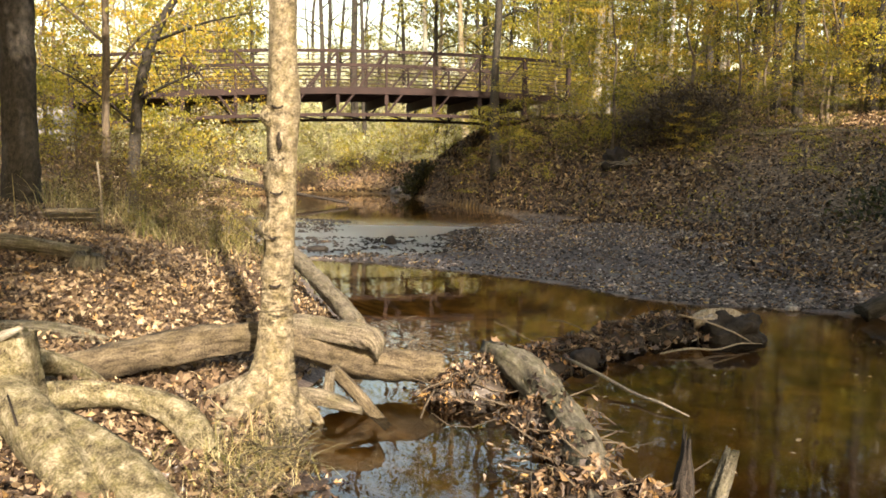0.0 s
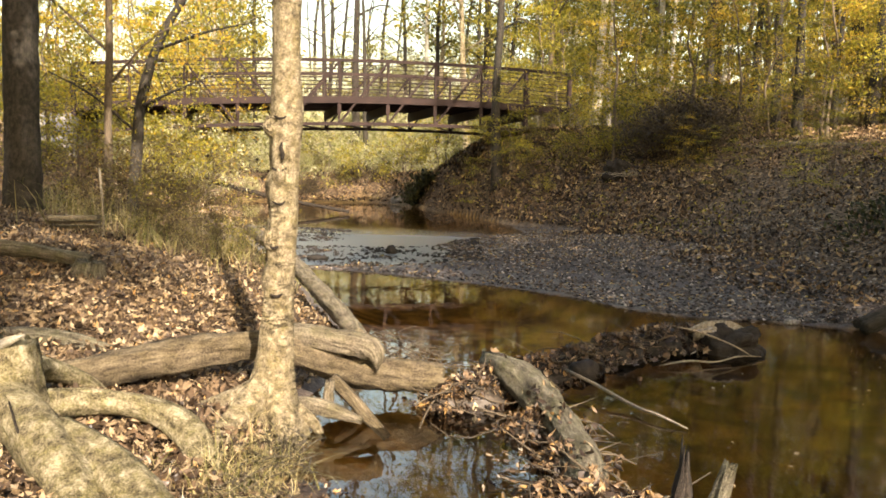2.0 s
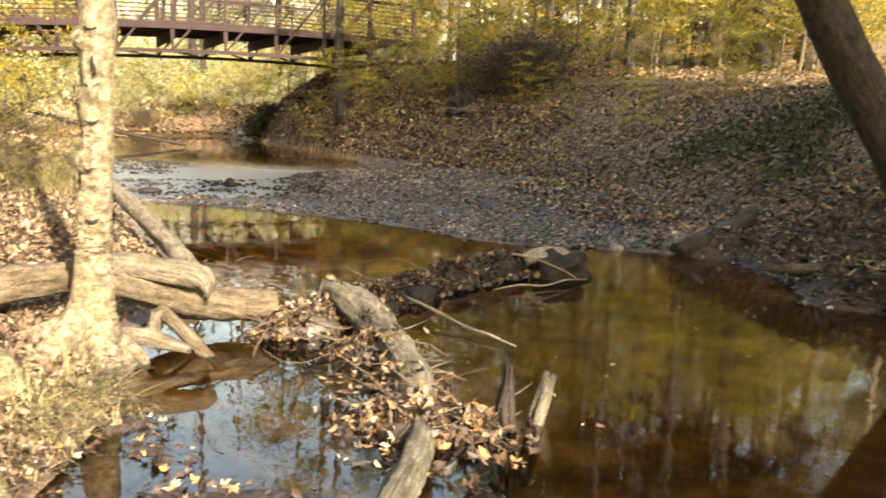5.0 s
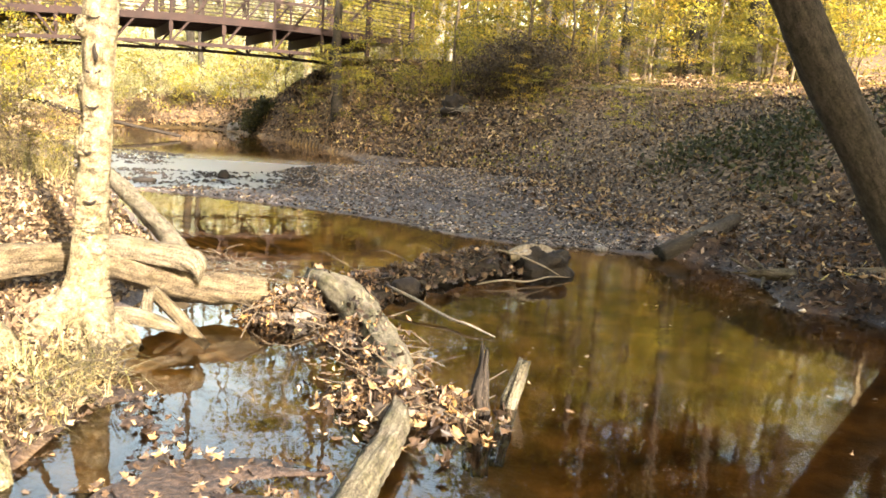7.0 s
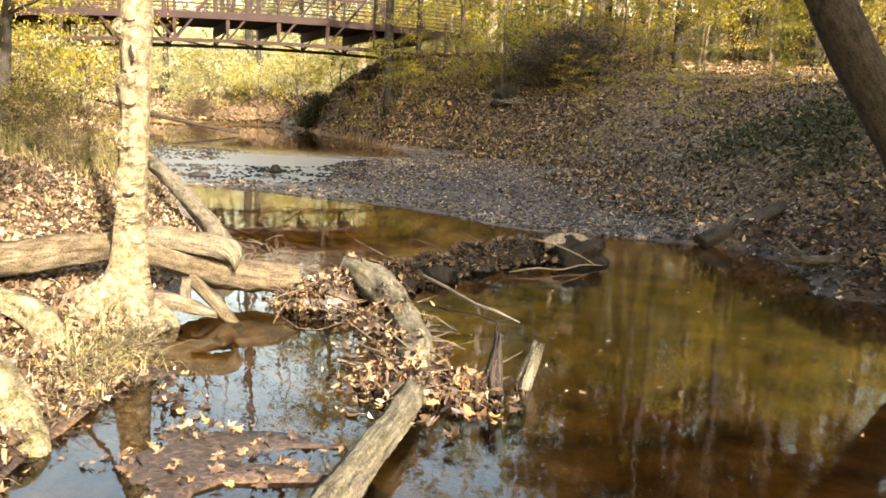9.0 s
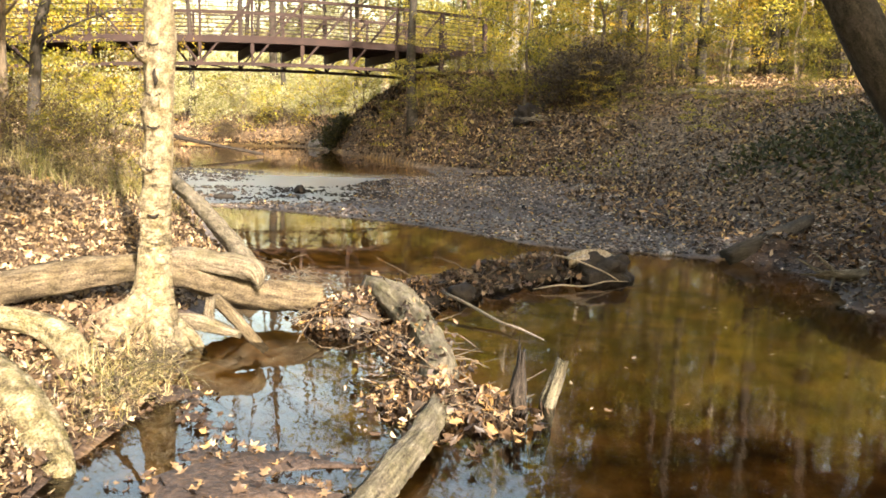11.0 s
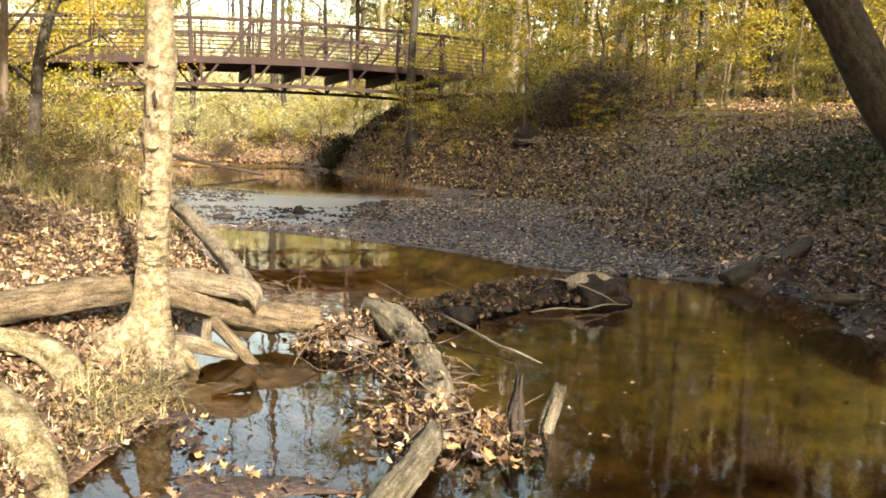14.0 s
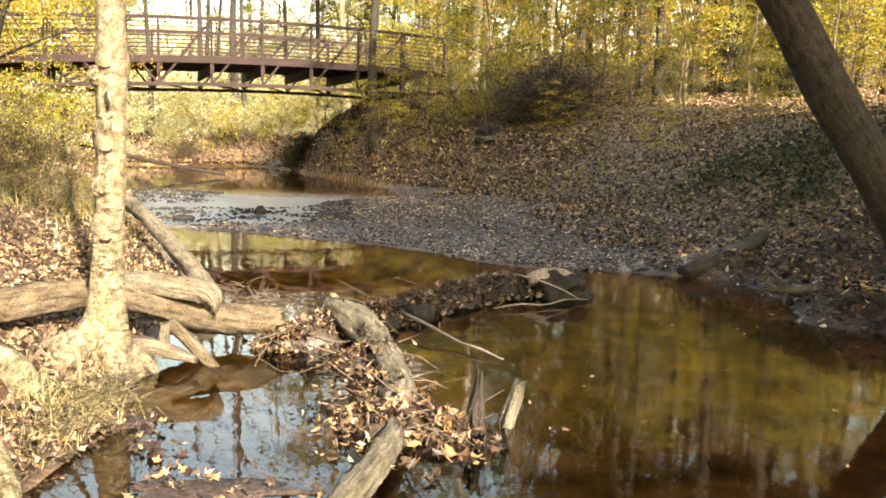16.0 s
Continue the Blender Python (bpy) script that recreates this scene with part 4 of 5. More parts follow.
        if (y > 0 and x < 12) or (row == 2 and k == 0):
            continue
        plant(SHADE_CANOPY, x + rngw.uniform(-0.6, 0.6), y + rngw.uniform(-1, 1), rngw.uniform(0.9, 1.2), rngw.uniform(0, 360))
for row, y in enumerate((4, -1, -6, -11, -16, -21)):
    for k in range(4):
        across = -9.5 - 4.8 * k - (2.0 if row % 2 else 0.0)
        plant(SHADE_CANOPY, across - 0.3735 * y + rngw.uniform(-0.6, 0.6), y + rngw.uniform(-1, 1), rngw.uniform(0.9, 1.15), rngw.uniform(0, 360))
for x, y, s in ((9.0, 9.3, 1.15), (11.6, 13.5, 0.8), (12, 9.5, 0.95), (10.2, 2.6, 1.1), (9.9, 5.8, 0.9), (10.6, 6.6, 1.1), (24, 30, 1.0), (13.5, 8, 1.0), (9.5, 3.5, 1.0), (-9.5, 6.5, 1.0), (-8.5, 1.5, 1.0), (-11.5, 10, 1.0), (-13.5, 13.5, 1.0), (-13, 4, 1.0), (-16, 9, 1.0)):
    plant(SHADE_CANOPY, x, y, s, rngw.uniform(0, 360))
# pines added so that dark crowns above the view darken the right water's reflection
for x, y, s in ((10.9, 28.6, 0.9), (16.6, 30.6, 1.0), (18.2, 32.5, 1.0), (13.0, 37.0, 1.05), (16.2, 36.4, 1.0), (19.6, 27.6, 0.95), (21.5, 34, 1.0), (24, 27.5, 1.0)):
    plant(CROWN, x, y, s, rngw.uniform(0, 360), rngw.normal(0, 1.5, 2))
# more unseen trees, added to shade single spots of bank, trunk and water
plant(HIGH, 7.3, -22, 1.0, 130)
plant(HIGH, 5.5, -27, 1.0, 250)
plant(NARROW, -4.05, 6.0, 1.0, 10)
plant(NARROW, 7.2, -1.5, 1.0, 100)
plant(NARROW, 7.9, -4.5, 1.05, 200)
plant(PALE, 0.1, -3.8, 1.0, 40, (0, 0), 1.0, label="unseen tall thin-crowned pale tree, added behind the camera for dappled shade")

for x, y, s in ((10.5, 35, 1.5), (13, 32, 1.4), (16, 34, 1.5), (12, 39, 1.5), (18.5, 37, 1.5), (22, 33, 1.4), (21, 26, 1.35), (26, 29, 1.4)):
    plant(TALL[round(x) % 2], x, y, 0.62 * s, rngw.uniform(0, 360), (0, 0), 1.35)
# bright brush on the banks beyond the bridge
SAPLING = make_tree("shrub", "slender leaning sapling with few pale leaves", "shrub", 4.2, 0.03, BARK_STICK, PALE_LEAF, 93, clear=0.3, limbs=9, reach=0.9, count=260, leaf=(0.08, 0.16), spread=0.2)
for k in range(46):
    x, y = rngw.uniform(-13, 3.5), rngw.uniform(38, 56)
    if land(x, y) > 0.3:
        plant(SAPLING, x, y, rngw.uniform(0.6, 1.2), rngw.uniform(0, 360), rngw.normal(0, 7, 2))
for k in range(70):
    x, y = rngw.uniform(-15, 3.5), rngw.uniform(43, 54)
    if land(x, y) > 0.5 and k % 5 < 3:
        plant(BRUSH, x, y, rngw.uniform(0.7, 1.25), rngw.uniform(0, 360))
for k in range(40):
    x, y = rngw.uniform(-11, 1.5), rngw.uniform(41.5, 45)
    plant(BRUSH, x, y, rngw.uniform(0.3, 0.7), rngw.uniform(0, 360), (rngw.uniform(5, 20), 0), 0.9)
for k in range(26):
    y = rngw.uniform(25, 42)
    plant(BRUSH, float(along(SHORE_LEFT, y)) - rngw.uniform(0.6, 4), y, rngw.uniform(0.5, 0.95), rngw.uniform(0, 360))
for x, y, s, k in ((-9.4, 21, 0.6, 0), (-6.6, 20.2, 0.42, 0), (-11.6, 22, 0.8, 2), (-10.6, 18.6, 0.6, 1)):
    plant(UNDER[k], x, y, s, rngw.uniform(0, 360))

BRAMBLE = make_tree("shrub", "dark tangled brush mound of brown twigs and dead leaves", "shrub", 1.3, 0.02, BARK_TWIG, BRAMBLE_LEAF, 95, clear=0.02, limbs=26, reach=1.15, count=2400, leaf=(0.05, 0.11), spread=0.2, droop=0.15)
for k in range(16):
    x, y = rngw.uniform(-10, -2.5), rngw.uniform(40.6, 42.6)
    plant(BRAMBLE, x, y, rngw.uniform(0.35, 0.6), rngw.uniform(0, 360))
for x, y, s, k in ((-11.5, 24, 1.0, 0), (-13, 27, 1.2, 2), (-10.5, 27.5, 1.1, 0), (-14.5, 30, 1.2, 0), (-12.5, 33, 1.3, 2), (-9.8, 32, 1.1, 1), (-16, 26, 1.1, 0)):
    plant(UNDER[k], x, y, s, rngw.uniform(0, 360))
# shrubs and brush on the banks
for x, y, s, k in ((3.3, 27.2, 0.55, 0), (4.0, 26.8, 0.65, 1), (4.8, 26.4, 0.7, 1), (4.5, 25.6, 0.5, 1), (5.4, 25.8, 0.75, 1), (5.9, 26.6, 0.75, 0), (3.8, 25.9, 0.5, 0), (6.6, 26.4, 0.6, 1), (7.4, 26.6, 0.6, 1), (8.3, 26.5, 0.5, 0), (9.2, 25.9, 0.55, 0), (2.9, 25.6, 0.35, 1), (0.4, 28.2, 0.35, 2), (2.3, 26.8, 0.4, 2), (2.0, 28.0, 0.5, 0), (2.7, 28.2, 0.5, 2)):
    plant(SHRUB[k], x, y, s, rngw.uniform(0, 360))
for x, y, s in ((5.8, 24.3, 0.8), (6.3, 23.8, 0.95), (6.8, 23.4, 1.0), (7.1, 23.0, 0.9), (6.3, 24.6, 1.0), (6.9, 24.2, 1.0)):
    plant(BRAMBLE, x, y, s, rngw.uniform(0, 360))
for x, y, s, k in ((-4.5, 13.0, 0.6, 2), (-3.7, 13.4, 0.6, 2), (-5.0, 12.6, 0.45, 2), (-4.1, 14.4, 0.7, 2), (-5.3, 14.6, 0.65, 2), (-3.2, 14.0, 0.4, 0), (-6.0, 14.2, 0.6, 2), (-2.9, 12.4, 0.35, 2), (-3.9, 12.2, 0.4, 0), (-3.3, 11.0, 0.3, 2), (-2.9, 10.6, 0.26, 2), (-3.6, 11.6, 0.36, 2), (-2.6, 11.2, 0.28, 0), (-3.0, 11.8, 0.36, 2), (-5.2, 17.2, 0.6, 2), (-7.9, 16.2, 0.6, 1), (-6.6, 19.5, 0.8, 1), (-9.6, 20.5, 0.9, 2), (-7.4, 24.0, 0.8, 1), (-9.4, 14.6, 0.7, 2), (-11.2, 17.5, 0.9, 1), (-12.5, 21, 1.0, 2)):
    plant(SHRUB[k], x, y, s, rngw.uniform(0, 360))
for x, y, s in ((3.6, 26.2, 0.5), (4.6, 25.4, 0.55), (5.3, 24.9, 0.5), (2.6, 26.9, 0.4), (8.6, 25.2, 0.5)):
    plant(SHRUB[1], x, y, s, rngw.uniform(0, 360), label="yellow-green shrub on the crest of the bank")
for proto in (SHADE_CANOPY, CROWN, UNDER_PALE, HIGH, NARROW, BRAMBLE, SAPLING, GAPPY, BRUSH, *TALL, PALE, *UNDER, *SHRUB, BARE):
    hide_far(proto)


def single_tree(name, label, pts, bark_m, branches, seed, leaf_m=None, count=0, n=30, sides=14, lump=0.06, groove=0.0):
    """A tree of its own shape: trunk rows (x, y, z, radius) and branch rows."""
    root = tagged(new(name), label, "tree")
    root.location = pts[0][:3]
    off = np.array((*pts[0][:3], 0))
    limb("trunk", np.array(pts) - off, bark_m, root, n=n, sides=sides, lump=lump, freq=2.2, seed=seed, groove=groove)
    rng = np.random.RandomState(seed)
    ends = []
    for row in branches:
        row = np.array(row) - off
        branch = limb("branch", row, bark_m, root, n=10, sides=7, lump=0.05, seed=seed + 3)
        fine = spline(row, 14)
        twigs = []
        for j in range(9):
            q = fine[rng.randint(4, 14)]
            e = q[:3] + rng.normal(0, 0.45, 3) + np.array((0, 0, 0.1))
            twigs.append(tube_arrays([(*q[:3], max(q[3] * 0.5, 0.005)), (*e, 0.003)], n=4, sides=3, lump=0))
            ends.append((q[:3], e))
        put("twig_spray", tubes_mesh("twig_spray", twigs), bark_m, branch)
    if count:
        pick, k = rng.randint(0, len(ends), count), rng.uniform(0.2, 1.1, count)[:, None]
        a, b = np.array([e[0] for e in ends])[pick], np.array([e[1] for e in ends])[pick]
        put("crown", leaves("crown", a * (1 - k) + b * k + rng.normal(0, 0.2, (count, 3)), (0.06, 0.12), rng, 2, 0.8), leaf_m, root, smooth=False)
    return root


# the tree on the near bank, with burls and flaring roots
main_tree = single_tree("bank_tree", "slim knobbly grey tree with flaring sunlit roots beside the pool",
                        [(-0.79, 5.3, 0.02, 0.24), (-0.785, 5.3, 0.2, 0.185), (-0.76, 5.3, 0.46, 0.121), (-0.735, 5.3, 0.88, 0.086), (-0.74, 5.3, 0.98, 0.093), (-0.725, 5.3, 1.08, 0.084), (-0.72, 5.3, 1.28, 0.088), (-0.71, 5.3, 1.38, 0.082), (-0.715, 5.3, 1.55, 0.092), (-0.7, 5.3, 1.63, 0.082), (-0.7, 5.3, 1.78, 0.088), (-0.69, 5.3, 1.95, 0.095), (-0.69, 5.3, 2.2, 0.08), (-0.685, 5.3, 2.6, 0.078), (-0.66, 5.3, 3.6, 0.072), (-0.7, 5.35, 6, 0.055), (-0.6, 5.4, 9, 0.025)], BARK_GREY,
                        [[(-0.69, 5.3, 3.4, 0.035), (-0.2, 5.6, 4.0, 0.025), (0.3, 5.9, 4.8, 0.008)], [(-0.69, 5.3, 4.2, 0.04), (-1.3, 5.5, 5.2, 0.028), (-1.7, 5.9, 6.4, 0.01)], [(-0.7, 5.34, 5.4, 0.03), (-0.4, 4.8, 6.2, 0.02), (-0.1, 4.4, 7.2, 0.008)]], 5, n=240, sides=30, lump=0.08, groove=0.10)
for row in ([(-0.76, 5.32, 0.48, 0.05), (-0.82, 5.18, 0.31, 0.085), (-0.90, 4.95, 0.20, 0.075), (-0.94, 4.65, 0.13, 0.06), (-0.92, 4.40, 0.06, 0.045), (-0.84, 4.22, -0.05, 0.03)],
            [(-0.76, 5.32, 0.40, 0.04), (-0.70, 5.22, 0.26, 0.08), (-0.62, 5.08, 0.14, 0.06), (-0.57, 4.98, -0.04, 0.035)],
            [(-0.76, 5.32, 0.42, 0.05), (-0.86, 5.34, 0.29, 0.09), (-1.05, 5.38, 0.20, 0.08), (-1.3, 5.45, 0.12, 0.05)],
            [(-0.68, 5.36, 0.22, 0.06), (-0.55, 5.45, 0.10, 0.04), (-0.48, 5.55, -0.06, 0.02)]):
    limb("root", np.array(row) - np.array((-0.77, 5.32, 0.02, 0)), BARK_GREY, main_tree, n=28, sides=18, lump=0.10, seed=len(row), groove=0.10)
for z, w, r in ((1.97, 0.3, 0.042), (1.90, -2.4, 0.040), (1.62, -1.2, 0.04), (1.74, -0.9, 0.035), (1.24, -2.2, 0.032)):
    x, y = -0.70 - 0.035 * (2 - z) + 0.062 * math.cos(w), 5.3 + 0.062 * math.sin(w)
    limb("burl", np.array([(x - 0.03 * math.cos(w), y - 0.03 * math.sin(w), z - 0.05, r * 0.9), (x, y, z - 0.01, r), (x, y, z + 0.05, r * 0.6)]) - np.array((-0.77, 5.32, 0.02, 0)), BARK_GREY, main_tree, n=12, sides=14, lump=0.3, freq=3, seed=int(z * 50), groove=0.15)

def scar(z, w0, w1, dip, thick, label=""):
    """A dark crack round part of the bank tree's stem."""
    row = []
    for k in range(7):
        w = w0 + (w1 - w0) * k / 6
        r = 0.086 + 0.002 * math.sin(k * 2.1)
        row.append((-0.70 - 0.035 * (2 - z) + 0.77 + r * math.cos(w), -0.02 + r * math.sin(w), z - 0.02 - dip * math.sin(math.pi * k / 6), thick * (0.4 + 0.6 * math.sin(math.pi * (k + 0.5) / 7))))
    limb("scar", row, WOOD_BLACK, main_tree, label, n=18, sides=6, lump=0.3, seed=int(z * 40))


for z, w0, w1, dip, thick in ((1.95, -1.75, -0.95, 0.015, 0.008), (1.655, -1.8, -0.8, 0.02, 0.009), (1.46, -1.7, -0.8, 0.015, 0.007), (1.20, -1.75, -1.2, 0.012, 0.007), (0.92, -1.6, -0.8, 0.015, 0.008)):
    scar(z, w0, w1, dip, thick)
limb("knot_hole", [(0.095, -0.108, 1.68, 0.006), (0.10, -0.110, 1.71, 0.013), (0.092, -0.110, 1.745, 0.011), (0.095, -0.108, 1.78, 0.005)], WOOD_BLACK, main_tree, "dark hollow knot in the bark", n=14, sides=8, lump=0.3)
single_tree("dark_bank_tree", "large tree with dark furrowed bark on the leafy bank",
            [(-6.78, 13.6, 0.6, 0.42), (-6.76, 13.6, 1.0, 0.31), (-6.74, 13.6, 2, 0.27), (-6.7, 13.6, 4, 0.255), (-6.6, 13.6, 8, 0.2), (-6.5, 13.6, 14, 0.08)], BARK_DARK,
            [[(-6.66, 13.6, 5, 0.09), (-5.6, 13.4, 6.2, 0.05), (-4.6, 13.5, 7.4, 0.02)], [(-6.6, 13.6, 7, 0.09), (-8.0, 13.8, 8.4, 0.05), (-9, 14, 10, 0.02)]], 8, YELLOW_LEAF, 1100, n=60, sides=24, groove=0.12)
single_tree("thin_bank_tree", "thin straight tree with grey bark among bank shrubs",
            [(-5.95, 15, 0.7, 0.085), (-5.95, 15, 2.4, 0.07), (-5.9, 15, 4, 0.065), (-5.9, 15, 8, 0.03)], BARK_TWIG,
            [[(-5.93, 15, 3.0, 0.03), (-5.2, 15, 3.8, 0.018), (-4.4, 15.2, 4.3, 0.008)], [(-5.93, 15, 3.6, 0.03), (-6.7, 15, 4.3, 0.018), (-7.4, 15.2, 4.8, 0.008)]], 9, YELLOW_LEAF, 450, n=16, sides=8)
single_tree("crooked_bank_tree", "crooked dark tree leaning over the stream with yellow leaves",
            [(-5.95, 16, 0.7, 0.13), (-5.85, 16, 1.8, 0.11), (-5.75, 16, 2.8, 0.10), (-5.45, 16, 3.8, 0.085), (-5.0, 16, 4.6, 0.07), (-4.3, 16, 5.6, 0.05), (-3.6, 16, 7.2, 0.02)], BARK_DARK,
            [[(-5.75, 16, 2.7, 0.035), (-5.0, 15.7, 3.0, 0.022), (-3.9, 15.5, 3.4, 0.008)], [(-5.4, 16, 3.8, 0.04), (-4.4, 15.8, 4.1, 0.022), (-3.2, 15.6, 4.3, 0.008)], [(-5.8, 16, 2.2, 0.03), (-6.6, 15.8, 2.9, 0.02), (-7.3, 15.6, 3.3, 0.008)], [(-5.0, 16, 4.6, 0.04), (-5.6, 16, 5.4, 0.022), (-6.4, 16, 6.0, 0.008)]], 10, YELLOW_LEAF, 650, n=40, sides=12, groove=0.08)
# the dark bark carries the shade in which this tree stands
single_tree("leaning_tree", "stout smooth-barked tree leaning across the stream, its shade put into dark bark",
[(5.75, 6.1, 0.0, 0.24), (5.45, 6.1, 0.5, 0.19), (4.8, 6.1, 1.45, 0.17), (4.13, 6.1, 2.4, 0.165), (3.6, 6.1, 3.3, 0.155), (3.1, 6.2, 4.8, 0.13), (2.9, 6.3, 7.5, 0.09), (2.9, 6.4, 10.5, 0.03)], BARK_DARK,
            [[(3.17, 6.2, 4.6, 0.07), (4.1, 6.6, 6.0, 0.04), (5.1, 7.1, 7.4, 0.015)], [(2.92, 6.3, 7.1, 0.06), (2.2, 7.0, 8.2, 0.04), (1.7, 7.7, 9.6, 0.015)]], 12, GREEN_LEAF, 700, n=60, sides=24, groove=0.06)


# ---- fallen wood ----
def fallen(name, label, rows, material, category="log", **k):
    k = {"n": 60, "sides": 24, "lump": 0.14, "freq": 2.0, "ragged": 0.04, "groove": 0.13, **k}
    ob = limb(name, np.array(rows), material, **k)
    return tagged(ob, label, category)


fallen("fallen_log", "long weathered brown log lying behind the bank tree", [(-2.42, 5.72, 0.24, 0.085), (-1.97, 5.82, 0.30, 0.10), (-1.47, 5.92, 0.38, 0.098), (-1.05, 6.02, 0.43, 0.10), (-0.77, 6.1, 0.36, 0.112), (-0.33, 6.15, 0.24, 0.112), (-0.05, 6.17, 0.20, 0.105), (0.22, 6.2, 0.19, 0.085)], WOOD_LOG, seed=1, n=120, groove=0.26, lump=0.18)
broken_log = fallen("broken_log", "split grey log with hooked broken end on the long log", [(-0.95, 6.14, 0.46, 0.06), (-0.72, 6.10, 0.485, 0.07), (-0.48, 6.06, 0.46, 0.078), (-0.31, 6.03, 0.435, 0.080), (-0.235, 6.0, 0.405, 0.072), (-0.215, 5.99, 0.36, 0.045), (-0.21, 5.99, 0.30, 0.012)], WOOD_GREY, seed=2, n=70, ragged=0.03, groove=0.26)
# mossy wood on both bank logs stands in for the shadow they lie in
fallen("bank_log", "low log half buried in leaves behind the stump, shadow put into its colour", [(-3.3, 6.25, 0.34, 0.07), (-2.9, 6.28, 0.38, 0.075), (-2.5, 6.3, 0.36, 0.07), (-2.2, 6.33, 0.28, 0.05)], WOOD_MOSS, seed=24)
fallen("grey_log", "straight grey log sloping down the bank into the pool", [(-0.52, 7.45, 0.20, 0.078), (-0.72, 7.95, 0.27, 0.082), (-1.25, 9.2, 0.42, 0.088), (-2.0, 11.0, 0.56, 0.09), (-3.0, 13.3, 0.66, 0.085)], WOOD_GREY, seed=3)
fallen("dam_log", "mossy grey log crossing the leaf dam", [(0.60, 6.78, 0.17, 0.085), (0.76, 6.35, 0.19, 0.115), (0.93, 5.85, 0.12, 0.105), (1.0, 5.3, 0.11, 0.10), (1.05, 4.75, 0.07, 0.095), (1.0, 4.2, -0.02, 0.08)], WOOD_MOSS, seed=4, n=90, lump=0.24, ragged=0.08)
fallen("sunk_log", "pale grey log end rising out of the leaf dam", [(1.0, 4.28, 0.06, 0.045), (0.93, 3.85, 0.10, 0.06), (0.78, 3.4, 0.10, 0.066), (0.55, 2.8, 0.06, 0.07)], WOOD_MOSS, seed=5, groove=0.3, ragged=0.06)
fallen("shore_log", "dark rotting log lying on the gravel shore", [(4.75, 9.40, 0.04, 0.10), (5.15, 9.5, 0.17, 0.12), (5.7, 9.9, 0.27, 0.11), (6.2, 10.3, 0.40, 0.07)], BARK_DARK, seed=6)
fallen("driftwood", "grey driftwood branch stranded at the shaded water's edge", [(5.15, 8.05, 0.10, 0.04), (5.45, 7.8, 0.14, 0.075), (5.95, 7.4, 0.22, 0.09), (6.4, 7.0, 0.32, 0.09)], WOOD_LOG, seed=7)
for k, (a, b) in enumerate((((5.2, 8.0, 0.1), (5.02, 8.25, 0.22)), ((5.25, 8.0, 0.1), (4.98, 8.05, 0.10)), ((5.25, 7.95, 0.08), (5.08, 7.7, 0.02)), ((5.3, 7.95, 0.12), (5.2, 8.3, 0.3)))):
    fallen("root_stub", "broken root finger of the driftwood", [(*a, 0.025), (*b, 0.008)], WOOD_LOG, "branch", n=6, sides=6, seed=k)
fallen("far_branch", "thin bare trunk fallen across the far stream", [(-9.4, 30, 1.2, 0.08), (-6.4, 29.5, 0.55, 0.07), (-3.6, 29, 0.10, 0.05)], WOOD_BLACK, "branch", seed=9)
fallen("propped_wood", "pale broken wood chunk under the long log", [(-0.76, 5.55, 0.16, 0.025), (-0.64, 5.54, 0.17, 0.045), (-0.50, 5.52, 0.155, 0.05), (-0.38, 5.51, 0.12, 0.042), (-0.27, 5.50, 0.085, 0.02)], WOOD_GREY, "wood", seed=10, n=24, lump=0.25)
fallen("propped_wood", "pale knobbed stub standing under the long log", [(-0.47, 5.58, 0.10, 0.03), (-0.48, 5.58, 0.2, 0.035), (-0.47, 5.58, 0.29, 0.03)], WOOD_GREY, "wood", seed=30, n=12, lump=0.3)
fallen("propped_stick", "brown stick slanting into the pool under the log", [(-0.48, 5.82, 0.25, 0.04), (-0.34, 5.74, 0.14, 0.042), (-0.20, 5.66, 0.02, 0.038), (-0.12, 5.62, -0.05, 0.03)], WOOD_LOG, "wood", seed=11, n=20)
fallen("water_snag", "upright splintered stump standing in the stream", [(1.45, 4.36, -0.3, 0.11), (1.45, 4.36, 0.0, 0.085), (1.445, 4.37, 0.10, 0.075), (1.455, 4.38, 0.18, 0.055), (1.46, 4.39, 0.25, 0.03)], WOOD_BLACK, "stump", seed=13, n=18, lump=0.35, freq=4, flat=0.55, ragged=0.14)
fallen("water_snag", "mossy pointed stump leaning out of the stream", [(1.58, 4.42, -0.3, 0.065), (1.63, 4.42, 0.0, 0.06), (1.66, 4.44, 0.10, 0.055), (1.705, 4.47, 0.22, 0.045)], WOOD_MOSS, "stump", seed=14, n=18, lump=0.25, freq=4, flat=0.7, ragged=0.05)
fallen("bare_stick", "pale bare stick lying across the stream", [(1.20, 6.78, 0.12, 0.014), (1.40, 6.42, 0.09, 0.013), (1.58, 6.12, 0.045, 0.012), (1.70, 5.92, 0.045, 0.010), (1.84, 5.74, 0.015, 0.006)], BARK_STICK, "stick", seed=15, n=14, sides=6)
fallen("bare_stick", "thin pale twig beside the rock", [(2.1, 7.42, 0.03, 0.007), (2.35, 7.52, 0.05, 0.009), (2.6, 7.58, 0.03, 0.008), (2.85, 7.74, 0.05, 0.007), (3.08, 7.85, 0.03, 0.004)], BARK_STICK, "stick", seed=16, n=12, sides=6)
fallen("bare_stick", "thin pale twig propped on the rock", [(2.4, 8.0, 0.25, 0.009), (2.6, 7.96, 0.21, 0.009), (2.85, 7.9, 0.12, 0.008), (3.0, 7.85, 0.04, 0.004)], BARK_STICK, "stick", seed=17, n=10, sides=6)
